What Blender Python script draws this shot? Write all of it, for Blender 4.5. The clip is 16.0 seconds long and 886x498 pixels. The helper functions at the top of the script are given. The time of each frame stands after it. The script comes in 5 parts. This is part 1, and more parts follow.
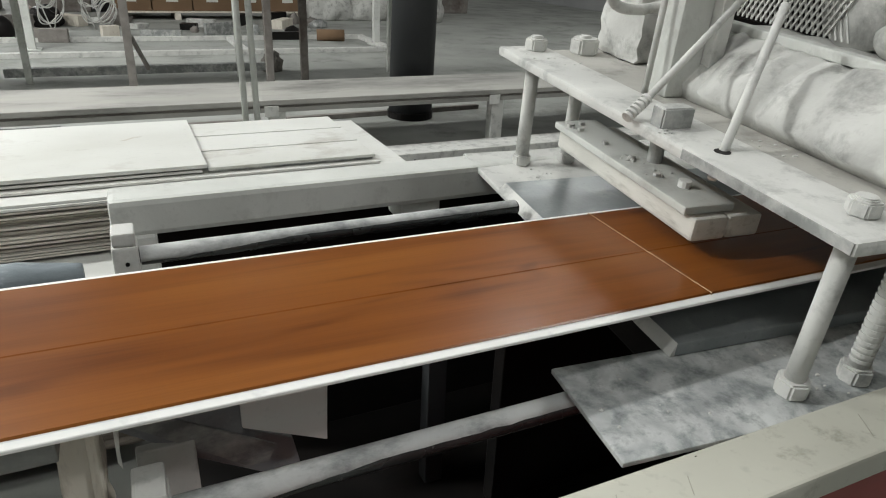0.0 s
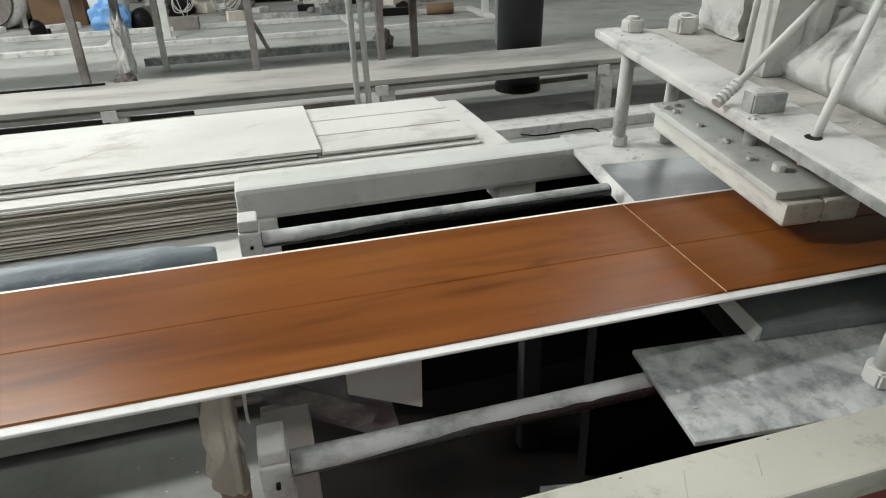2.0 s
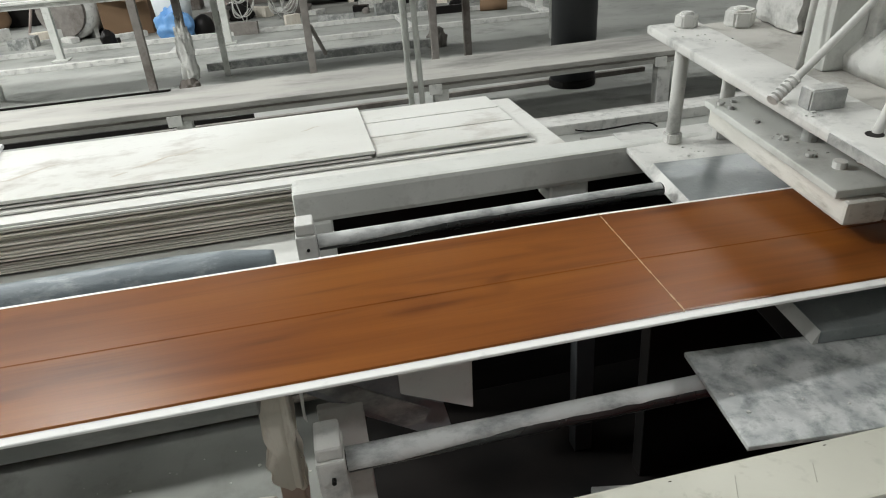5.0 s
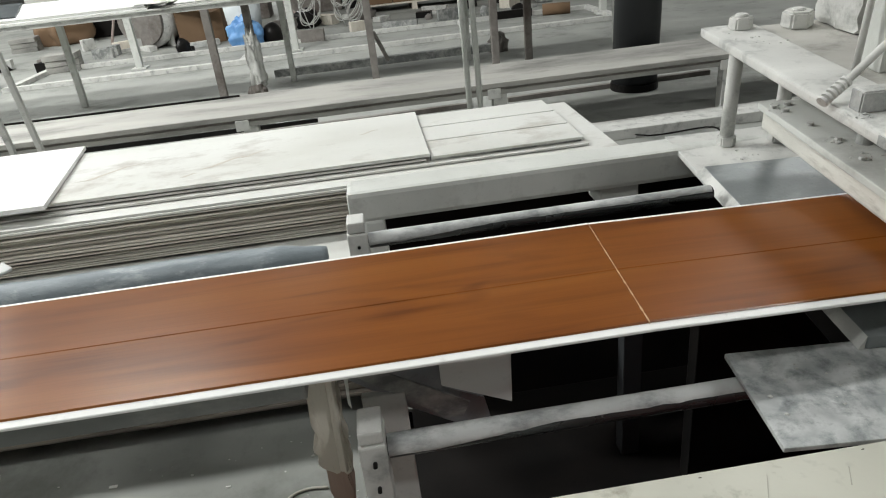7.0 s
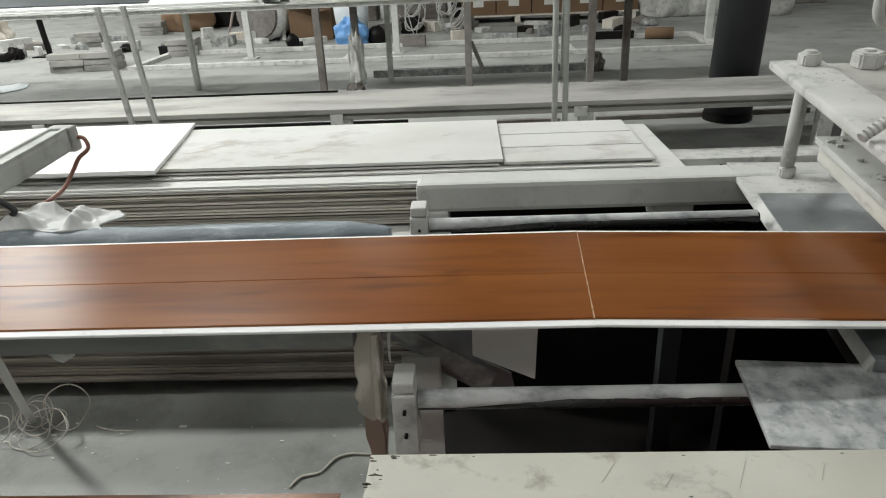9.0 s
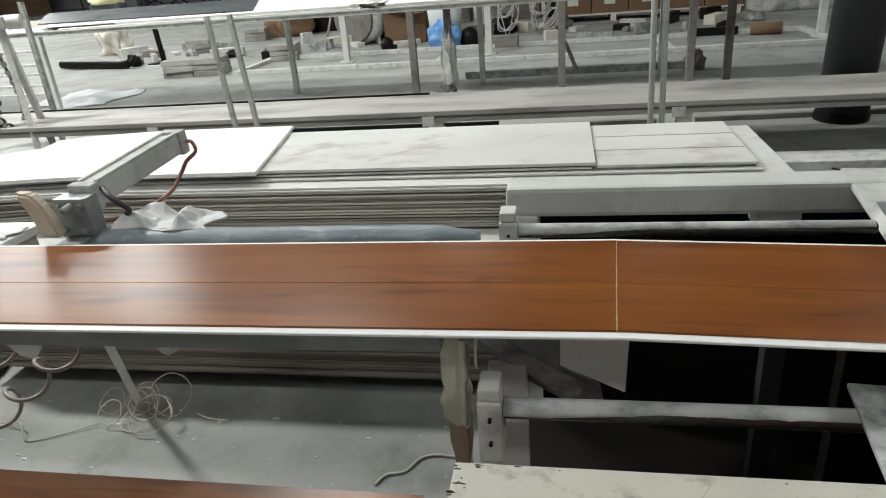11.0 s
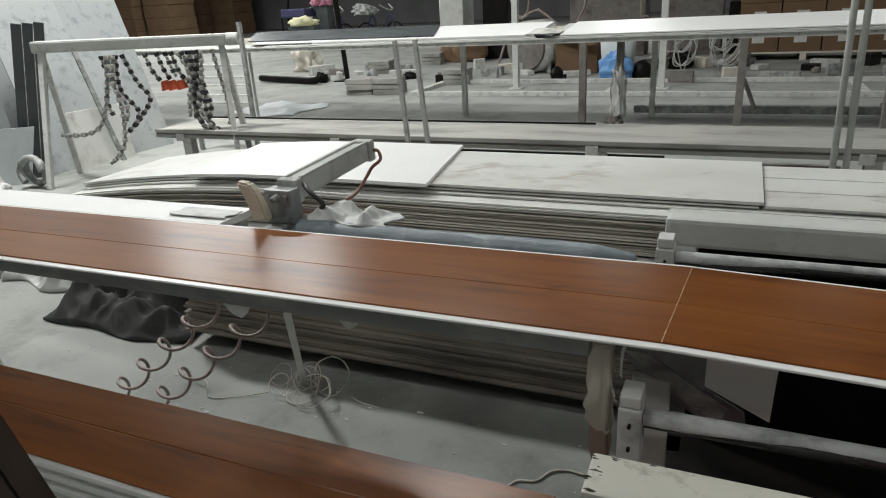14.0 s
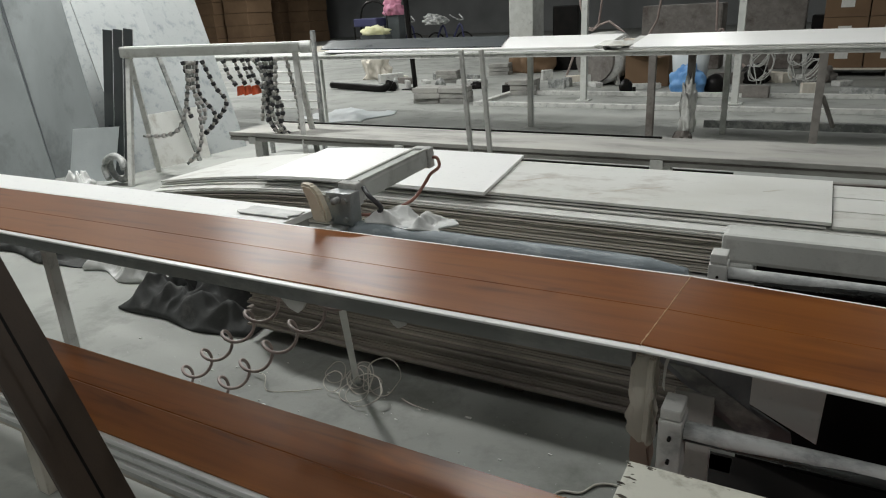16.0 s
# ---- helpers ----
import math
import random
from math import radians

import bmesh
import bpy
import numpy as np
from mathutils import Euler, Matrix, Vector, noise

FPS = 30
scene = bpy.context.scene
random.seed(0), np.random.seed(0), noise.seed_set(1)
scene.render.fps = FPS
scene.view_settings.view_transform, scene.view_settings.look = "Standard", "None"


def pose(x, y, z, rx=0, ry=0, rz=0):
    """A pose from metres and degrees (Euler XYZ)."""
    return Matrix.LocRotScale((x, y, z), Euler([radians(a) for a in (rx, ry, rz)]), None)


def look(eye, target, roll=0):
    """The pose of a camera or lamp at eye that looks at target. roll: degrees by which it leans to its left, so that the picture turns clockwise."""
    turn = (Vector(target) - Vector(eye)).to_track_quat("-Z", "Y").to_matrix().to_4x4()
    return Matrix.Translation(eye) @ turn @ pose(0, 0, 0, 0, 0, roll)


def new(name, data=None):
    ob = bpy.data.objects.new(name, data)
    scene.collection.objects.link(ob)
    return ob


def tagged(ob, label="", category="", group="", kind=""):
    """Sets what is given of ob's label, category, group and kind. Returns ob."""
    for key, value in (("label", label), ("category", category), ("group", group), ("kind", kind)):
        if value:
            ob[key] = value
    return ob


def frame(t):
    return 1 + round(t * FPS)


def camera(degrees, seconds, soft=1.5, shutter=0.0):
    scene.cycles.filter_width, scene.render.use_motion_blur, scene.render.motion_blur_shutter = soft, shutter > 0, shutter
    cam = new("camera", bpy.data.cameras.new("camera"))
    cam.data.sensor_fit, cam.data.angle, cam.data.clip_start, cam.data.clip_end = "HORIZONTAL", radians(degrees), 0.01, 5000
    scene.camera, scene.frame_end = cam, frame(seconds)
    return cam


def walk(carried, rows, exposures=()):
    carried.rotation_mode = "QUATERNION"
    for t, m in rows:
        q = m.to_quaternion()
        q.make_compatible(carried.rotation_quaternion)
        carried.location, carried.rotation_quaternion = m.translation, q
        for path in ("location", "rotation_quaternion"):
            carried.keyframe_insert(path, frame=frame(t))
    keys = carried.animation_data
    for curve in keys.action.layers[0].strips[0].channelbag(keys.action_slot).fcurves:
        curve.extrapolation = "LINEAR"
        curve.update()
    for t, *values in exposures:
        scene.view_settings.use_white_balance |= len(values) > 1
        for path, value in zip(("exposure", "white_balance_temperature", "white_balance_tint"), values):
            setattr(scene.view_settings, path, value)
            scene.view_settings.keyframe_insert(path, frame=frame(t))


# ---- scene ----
cam = camera(67.0, 16.0, soft=1.1)
PATH = [
    (0, (0.061, -0.603, 1.321), (0.858, 1.041, 0.508), 2.6),
    (0.5, (0.068, -0.622, 1.326), (0.787, 1.04, 0.477), 1.6),
    (1, (0.063, -0.601, 1.327), (0.711, 1.055, 0.412), 1.2),
    (1.5, (0.071, -0.627, 1.359), (0.631, 1.082, 0.483), -0.8),
    (2, (0.071, -0.668, 1.374), (0.545, 1.056, 0.479), -1.9),
    (2.5, (0.088, -0.66, 1.374), (0.556, 1.057, 0.461), -2.6),
    (3, (0.087, -0.664, 1.379), (0.513, 1.068, 0.473), -3.4),
    (3.5, (0.077, -0.673, 1.381), (0.476, 1.068, 0.481), -3.6),
    (4, (0.077, -0.678, 1.384), (0.426, 1.075, 0.485), -4.1),
    (6.5, (0.084, -0.698, 1.394), (0.341, 1.074, 0.503), -5.8),
    (7, (0.097, -0.722, 1.394), (0.235, 1.074, 0.525), -6.2),
    (7.5, (0.112, -0.759, 1.389), (0.248, 1.066, 0.582), -3.9),
    (8, (0.112, -0.835, 1.403), (0.286, 1.001, 0.63), -4.2),
    (8.5, (0.121, -0.891, 1.393), (0.313, 0.899, 0.521), -1.9),
    (9, (0.141, -0.859, 1.404), (0.05, 0.961, 0.58), -2.6),
    (9.2, (0.144, -0.849, 1.403), (-0.002, 0.965, 0.575), -2.1),
    (11.3, (0.137, -0.85, 1.412), (-0.23, 0.944, 0.608), -4.7),
    (11.5, (0.129, -0.861, 1.413), (-0.244, 0.933, 0.611), -4.3),
    (12, (0.119, -0.886, 1.413), (-0.303, 0.905, 0.628), -3.8),
    (12.5, (0.112, -0.891, 1.414), (-0.326, 0.896, 0.631), -3.6),
    (13, (0.114, -0.92, 1.424), (-0.464, 0.849, 0.693), -4.5),
    (13.2, (0.124, -0.95, 1.424), (-0.56, 0.79, 0.718), -4.0),
    (13.5, (0.13, -0.968, 1.424), (-0.619, 0.753, 0.733), -3.7),
    (14, (0.146, -0.975, 1.424), (-0.627, 0.728, 0.718), -3.5),
    (14.5, (0.159, -0.98, 1.424), (-0.668, 0.704, 0.73), -3.6),
    (15, (0.171, -0.987, 1.424), (-0.712, 0.671, 0.737), -3.4),
    (15.5, (0.183, -0.991, 1.429), (-0.734, 0.654, 0.755), -3.6),
    (16, (0.182, -0.998, 1.427), (-0.758, 0.635, 0.756), -3.0),
]
walk(cam, [(t, look(eye, target, roll)) for t, eye, target, roll in PATH], exposures=((0, 0.07), (4, 0.06), (7, 0.05), (9, -0.12), (12.5, -0.35), (13.5, -0.6), (16, -0.71)))

# ---- world and light ----
world = bpy.data.worlds.new("hall_air")
scene.world = world
world.use_nodes = True
world.node_tree.nodes["Background"].inputs[0].default_value = (0.75, 0.8, 0.85, 1)
world.node_tree.nodes["Background"].inputs[1].default_value = 0.004


# ---- materials ----
def mat(name, c1, c2, scale=6.0, rough=0.6, metal=0.0, bump=0.15, stretch=(1, 1, 1), dirt=None, dirt_scale=2.0,
        dirt_amount=0.5, fine=60.0, coat=0.0, vary=0.0, alpha=1.0, contrast=0.25):
    """Two colours mixed by a broad noise, a fine grain, patches of dirt, and a bump."""
    m = bpy.data.materials.new(name)
    m.use_nodes = True
    nt = m.node_tree
    n, link = nt.nodes, nt.links.new
    b = n["Principled BSDF"]
    co = n.new("ShaderNodeTexCoord")
    mp = n.new("ShaderNodeMapping")
    mp.inputs["Scale"].default_value = stretch
    link(co.outputs["Object"], mp.inputs["Vector"])

    def noise_at(s, detail=4.0, w=0.0, rough_in=0.5):
        t = n.new("ShaderNodeTexNoise")
        t.inputs["Scale"].default_value = s
        t.inputs["Detail"].default_value = detail
        t.inputs["Distortion"].default_value = w
        t.inputs["Roughness"].default_value = rough_in
        link(mp.outputs["Vector"], t.inputs["Vector"])
        return t.outputs["Fac"]

    def ramp(src, lo, hi):
        r = n.new("ShaderNodeMapRange")
        r.inputs["From Min"].default_value, r.inputs["From Max"].default_value = lo, hi
        link(src, r.inputs["Value"])
        return r.outputs["Result"]

    def mix(fac, a, c):
        x = n.new("ShaderNodeMix")
        x.data_type = "RGBA"
        if isinstance(fac, float):
            x.inputs[0].default_value = fac
        else:
            link(fac, x.inputs[0])
        for sock, v in ((x.inputs[6], a), (x.inputs[7], c)):
            if isinstance(v, tuple):
                sock.default_value = (*v, 1)
            else:
                link(v, sock)
        return x.outputs[2]

    broad, grain = noise_at(scale, 5.0, 0.4), noise_at(fine, 3.0)
    col = mix(ramp(broad, 0.5 - contrast, 0.5 + contrast), c1, c2)
    dark = tuple(v * 0.72 for v in c1)
    col = mix(ramp(grain, 0.62, 0.9), col, dark)
    if dirt:
        col = mix(ramp(noise_at(dirt_scale, 12.0, 0.15, 0.68), 0.64 - dirt_amount * 0.38, 0.84 - dirt_amount * 0.3), col, dirt)
    if vary:
        oi = n.new("ShaderNodeObjectInfo")
        h = n.new("ShaderNodeHueSaturation")
        link(ramp(oi.outputs["Random"], 0, 1), h.inputs["Fac"])
        h.inputs["Value"].default_value = 1 - vary
        link(col, h.inputs["Color"])
        col = h.outputs["Color"]
    link(col, b.inputs["Base Color"])
    rr = n.new("ShaderNodeMapRange")
    rr.inputs["To Min"].default_value, rr.inputs["To Max"].default_value = max(rough - 0.1, 0.03), min(rough + 0.12, 1)
    link(broad, rr.inputs["Value"])
    link(rr.outputs["Result"], b.inputs["Roughness"])
    b.inputs["Metallic"].default_value = metal
    b.inputs["Coat Weight"].default_value = coat
    b.inputs["Coat Roughness"].default_value = 0.25
    b.inputs["Alpha"].default_value = alpha
    if bump:
        bp = n.new("ShaderNodeBump")
        bp.inputs["Strength"].default_value, bp.inputs["Distance"].default_value = bump, 0.004
        link(mix(0.5, broad, grain), bp.inputs["Height"])
        link(bp.outputs["Normal"], b.inputs["Normal"])
    return m


def wood_film():
    """Brown printed wood film: long streaks along x, glossy."""
    m = bpy.data.materials.new("wood_film")
    m.use_nodes = True
    n, link = m.node_tree.nodes, m.node_tree.links.new
    b = n["Principled BSDF"]
    co = n.new("ShaderNodeTexCoord")

    def streak(sx, sy, detail, dist):
        mp = n.new("ShaderNodeMapping")
        mp.inputs["Scale"].default_value = (sx, sy, 1)
        t = n.new("ShaderNodeTexNoise")
        t.inputs["Scale"].default_value, t.inputs["Detail"].default_value, t.inputs["Distortion"].default_value = 1, detail, dist
        link(co.outputs["Object"], mp.inputs["Vector"])
        link(mp.outputs["Vector"], t.inputs["Vector"])
        return t.outputs["Fac"]

    def ramp(src, stops):
        r = n.new("ShaderNodeValToRGB")
        r.color_ramp.elements[0].position, r.color_ramp.elements[0].color = stops[0][0], (*stops[0][1], 1)
        r.color_ramp.elements[1].position, r.color_ramp.elements[1].color = stops[-1][0], (*stops[-1][1], 1)
        for p, c in stops[1:-1]:
            r.color_ramp.elements.new(p).color = (*c, 1)
        link(src, r.inputs[0])
        return r.outputs[0]

    def times(amount, p, q):
        x = n.new("ShaderNodeMix")
        x.data_type, x.blend_type = "RGBA", "MULTIPLY"
        x.inputs[0].default_value = amount
        link(p, x.inputs[6])
        link(q, x.inputs[7])
        return x.outputs[2]

    wide = ramp(streak(0.8, 8, 2, 0.9), [(0.25, (0.145, 0.043, 0.0075)), (0.5, (0.2, 0.0645, 0.0115)), (0.74, (0.245, 0.087, 0.0165))])
    figure = ramp(streak(1.3, 17, 2, 1.6), [(0.27, (0.5, 0.42, 0.36)), (0.4, (0.86, 0.83, 0.8)), (0.52, (1, 1, 1))])
    blotch = ramp(streak(3.2, 13, 1, 0.8), [(0.24, (0.5, 0.42, 0.36)), (0.4, (1, 1, 1))])
    fine = ramp(streak(5.0, 260, 5, 0.3), [(0.3, (0.7, 0.66, 0.62)), (0.55, (1, 1, 1))])
    base = times(0.28, times(0.85, times(0.85, wide, figure), blotch), fine)
    link(base, b.inputs["Base Color"])
    b.inputs["Roughness"].default_value = 0.29
    b.inputs["Specular IOR Level"].default_value = 0.31
    bp = n.new("ShaderNodeBump")
    bp.inputs["Strength"].default_value, bp.inputs["Distance"].default_value = 0.03, 0.002
    link(fine, bp.inputs["Height"])
    link(bp.outputs["Normal"], b.inputs["Normal"])
    return m


def glow(name, colour, strength):
    m = bpy.data.materials.new(name)
    m.use_nodes = True
    b = m.node_tree.nodes["Principled BSDF"]
    b.inputs["Emission Color"].default_value, b.inputs["Emission Strength"].default_value = (*colour, 1), strength
    return m


FILM = wood_film()
PVC = mat("white_pvc", (0.86, 0.86, 0.84), (0.76, 0.76, 0.73), 3, 0.4, bump=0.05, dirt=(0.5, 0.48, 0.45), dirt_amount=0.12)
SHEET = mat("white_sheet", (0.68, 0.685, 0.66), (0.55, 0.55, 0.51), 1.6, 0.5, bump=0.04, dirt=(0.34, 0.31, 0.27), dirt_scale=4, dirt_amount=0.27, stretch=(0.8, 1.3, 1))
BRIGHT = mat("clean_white_sheet", (0.87, 0.87, 0.86), (0.82, 0.82, 0.8), 1.0, 0.4, bump=0.03)
EDGE = mat("sheet_edges", (0.42, 0.375, 0.32), (0.27, 0.235, 0.2), 4, 0.8, bump=0.1, vary=0.55, stretch=(0.4, 1, 1), dirt=(0.13, 0.11, 0.1), dirt_amount=0.35)
PALEEDGE = mat("pale_sheet_edges", (0.66, 0.63, 0.57), (0.5, 0.47, 0.41), 4, 0.8, bump=0.1, vary=0.3, stretch=(0.3, 1, 1), dirt=(0.24, 0.21, 0.18), dirt_scale=3, dirt_amount=0.3)
DUSTY = mat("dusty_painted_steel", (0.64, 0.64, 0.61), (0.49, 0.49, 0.47), 7, 0.8, bump=0.3, dirt=(0.25, 0.255, 0.245), dirt_scale=14, dirt_amount=0.33, fine=140)
CASTING = mat("dusty_machine_paint", (0.62, 0.63, 0.6), (0.47, 0.48, 0.45), 5, 0.75, bump=0.2, dirt=(0.33, 0.33, 0.31), dirt_scale=9, dirt_amount=0.27, fine=120)
SLATE = mat("worn_dark_steel", (0.17, 0.188, 0.19), (0.3, 0.32, 0.322), 9, 0.36, 0.35, 0.15, dirt=(0.4, 0.405, 0.4), dirt_scale=9, dirt_amount=0.24, fine=160)
STEEL = mat("dusty_steel_plate", (0.17, 0.18, 0.175), (0.3, 0.31, 0.3), 7, 0.6, 0.3, 0.25, dirt=(0.56, 0.56, 0.54), dirt_scale=11, dirt_amount=0.55, fine=160)
ROD = mat("dusty_steel_rod", (0.26, 0.27, 0.27), (0.17, 0.18, 0.18), 10, 0.5, 0.4, 0.15, stretch=(0.5, 1, 1), dirt=(0.6, 0.6, 0.58), dirt_scale=15, dirt_amount=0.58, fine=140)
STRAP = mat("dusty_dark_plastic", (0.19, 0.2, 0.215), (0.32, 0.33, 0.345), 11, 0.35, bump=0.12, dirt=(0.42, 0.43, 0.44), dirt_scale=15, dirt_amount=0.32)
BAREROD = mat("oily_steel_rod", (0.1, 0.105, 0.105), (0.06, 0.065, 0.065), 12, 0.25, 0.7, 0.05)
DUST = mat("settled_dust", (0.62, 0.63, 0.62), (0.42, 0.43, 0.425), 15, 0.9, bump=0.3, dirt=(0.16, 0.17, 0.17), dirt_scale=16, dirt_amount=0.46, fine=150, stretch=(0.6, 1, 1))
SCUFF = mat("scuffed_cream_paint", (0.4, 0.39, 0.33), (0.32, 0.31, 0.26), 20, 0.7, bump=0)
REDWOOD = mat("reddish_split_wood", (0.46, 0.35, 0.29), (0.36, 0.26, 0.21), 7, 0.85, bump=0.3, stretch=(3, 3, 0.6))
PLATE = mat("dust_smeared_plate", (0.62, 0.635, 0.625), (0.36, 0.375, 0.375), 17, 0.55, 0.15, 0.3, dirt=(0.12, 0.14, 0.14), dirt_scale=24, dirt_amount=0.46, fine=200, contrast=0.14)
# One black for dark parts and for sheets that stand for shade.
BLACK = mat("black_parts_and_shade", (0.008, 0.008, 0.008), (0.016, 0.014, 0.013), 6, 0.35, 0.0, 0.05)
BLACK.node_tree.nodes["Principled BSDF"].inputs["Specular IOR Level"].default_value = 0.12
CREAM = mat("chipped_cream_paint", (0.52, 0.515, 0.445), (0.43, 0.425, 0.365), 4, 0.45, bump=0.12, dirt=(0.17, 0.15, 0.11), dirt_scale=17, dirt_amount=0.22)
CONCRETE = mat("dusty_concrete", (0.355, 0.362, 0.337), (0.24, 0.248, 0.23), 1.3, 0.75, bump=0.25, dirt=(0.16, 0.165, 0.15), dirt_scale=2.6, dirt_amount=0.34, fine=70)
WALL = mat("grey_hall_wall", (0.3, 0.305, 0.305), (0.2, 0.205, 0.205), 0.5, 0.9, bump=0.1)
ROOF = mat("hall_roof_steel", (0.3, 0.3, 0.3), (0.22, 0.22, 0.22), 0.8, 0.8)
TIMBER = mat("split_pale_timber", (0.72, 0.68, 0.6), (0.6, 0.55, 0.47), 5, 0.85, bump=0.3, stretch=(3, 3, 0.7), dirt=(0.36, 0.29, 0.24), dirt_amount=0.22, dirt_scale=9)
RUST = mat("rusty_dusty_steel", (0.17, 0.155, 0.14), (0.3, 0.28, 0.26), 8, 0.8, 0.2, 0.3, dirt=(0.07, 0.05, 0.04), dirt_amount=0.4)
CARD = mat("brown_cardboard", (0.2, 0.125, 0.07), (0.15, 0.093, 0.053), 2, 0.85, bump=0.05)
LABEL = mat("paper_label", (0.7, 0.69, 0.66), (0.6, 0.6, 0.57), 20, 0.8)
FILMWRAP = mat("grey_plastic_film", (0.12, 0.145, 0.165), (0.26, 0.3, 0.32), 7, 0.42, bump=0.4, stretch=(1.2, 2.5, 2.5), dirt=(0.5, 0.54, 0.55), dirt_scale=8, dirt_amount=0.25)
CLEARWRAP = mat("crumpled_clear_film", (0.66, 0.66, 0.64), (0.5, 0.51, 0.5), 14, 0.5, bump=0.7)
REDHOSE = mat("dull_red_hose", (0.36, 0.16, 0.12), (0.26, 0.12, 0.09), 20, 0.45, bump=0.05)
HOSE = mat("pink_air_hose", (0.38, 0.31, 0.28), (0.28, 0.22, 0.2), 20, 0.45, bump=0.05)
WIRE = mat("pale_wire", (0.55, 0.53, 0.47), (0.45, 0.42, 0.37), 20, 0.6, bump=0)
CLOTH = mat("dark_cloth", (0.032, 0.034, 0.033), (0.065, 0.066, 0.064), 5, 0.95, bump=0.5, dirt=(0.13, 0.13, 0.12), dirt_scale=9, dirt_amount=0.22)
CANVAS = mat("dusty_canvas", (0.6, 0.6, 0.57), (0.45, 0.45, 0.43), 6, 0.95, bump=0.8, dirt=(0.2, 0.2, 0.185), dirt_scale=13, dirt_amount=0.36)
GREYBLUE = mat("dark_blue_grey_panel", (0.05, 0.058, 0.062), (0.095, 0.105, 0.108), 3, 0.3, bump=0.05)
COLUMN = mat("black_wrap_and_shaded_steel", (0.022, 0.024, 0.026), (0.035, 0.037, 0.04), 2, 0.6, bump=0.2)
MARBLE = mat("marbled_white_panel", (0.42, 0.44, 0.435), (0.33, 0.35, 0.35), 1.5, 0.4, bump=0.03, dirt=(0.19, 0.22, 0.23), dirt_scale=11, dirt_amount=0.3)
GREYPANEL = mat("grey_wall_panel", (0.22, 0.24, 0.24), (0.12, 0.135, 0.135), 1.6, 0.5, bump=0.08, stretch=(1, 1, 0.5), dirt=(0.07, 0.075, 0.075), dirt_scale=2.2, dirt_amount=0.36, fine=25)
BLUE = mat("blue_plastic_bag", (0.09, 0.25, 0.55), (0.2, 0.4, 0.68), 6, 0.4, bump=0.5)
PALEBLUE = mat("pale_plastic", (0.62, 0.66, 0.67), (0.52, 0.56, 0.58), 4, 0.5, bump=0.1)
ORANGE = mat("orange_plastic", (0.75, 0.12, 0.04), (0.6, 0.09, 0.03), 6, 0.5, bump=0)
BEADDARK = mat("dark_hose_bead", (0.035, 0.035, 0.04), (0.06, 0.06, 0.065), 20, 0.5, bump=0)
BEADPALE = mat("pale_hose_bead", (0.55, 0.53, 0.5), (0.42, 0.4, 0.38), 20, 0.6, bump=0)
REDPAINT = mat("red_machine_paint", (0.3, 0.045, 0.035), (0.22, 0.035, 0.03), 5, 0.5, bump=0.08, dirt=(0.4, 0.22, 0.2), dirt_scale=6, dirt_amount=0.28)
PINK = mat("pink_plastic", (0.62, 0.26, 0.36), (0.5, 0.2, 0.3), 5, 0.5)
YELLOW = mat("yellow_cloth", (0.7, 0.7, 0.5), (0.6, 0.58, 0.3), 5, 0.8)
NAVY = mat("navy_fabric", (0.03, 0.035, 0.09), (0.05, 0.05, 0.12), 5, 0.7)
DARKPLANK = mat("dark_brown_plank", (0.04, 0.027, 0.018), (0.065, 0.043, 0.028), 3, 0.55, bump=0.2, stretch=(4, 4, 0.6))
PAD = mat("worn_cream_plastic", (0.66, 0.6, 0.48), (0.56, 0.5, 0.39), 9, 0.6, bump=0.1, dirt=(0.2, 0.17, 0.13), dirt_scale=14, dirt_amount=0.18)
RAIL = mat("dusty_grey_rail", (0.3, 0.31, 0.3), (0.2, 0.21, 0.205), 8, 0.7, 0.1, 0.25, stretch=(0.5, 1, 1), dirt=(0.42, 0.42, 0.4), dirt_scale=10, dirt_amount=0.35)
JAW = mat("pale_worn_wood", (0.66, 0.65, 0.6), (0.52, 0.51, 0.465), 9, 0.85, bump=0.35, stretch=(2, 0.6, 3), dirt=(0.33, 0.31, 0.27), dirt_scale=18, dirt_amount=0.33, fine=120)
DECK = mat("dusty_brown_grey_deck", (0.5, 0.49, 0.455), (0.36, 0.35, 0.32), 7, 0.85, bump=0.3, dirt=(0.22, 0.21, 0.19), dirt_scale=9, dirt_amount=0.36, fine=140)
SMEAR = mat("thin_brown_dirt", (0.46, 0.42, 0.36), (0.56, 0.53, 0.47), 30, 0.9, bump=0)
CHIP = mat("bare_dark_metal", (0.07, 0.055, 0.04), (0.035, 0.028, 0.022), 60, 0.8, bump=0.1)
BENCH = mat("dusty_bench_steel", (0.4, 0.392, 0.36), (0.27, 0.267, 0.25), 3, 0.8, bump=0.2, stretch=(0.35, 1, 1), dirt=(0.15, 0.147, 0.138), dirt_scale=3.5, dirt_amount=0.45)
LAMP = glow("lamp_diffuser", (1.0, 0.97, 0.92), 6.0)


# ---- mesh helpers ----
BASE = {}


def thing(name, at, label, category, group="", rot=(0, 0, 0)):
    e = new(name)
    e.matrix_basis = pose(*at, *rot)
    e.empty_display_size = 0.05
    BASE[e.name] = Vector(at) if rot == (0, 0, 0) else Vector((0, 0, 0))
    return tagged(e, label, category, group)


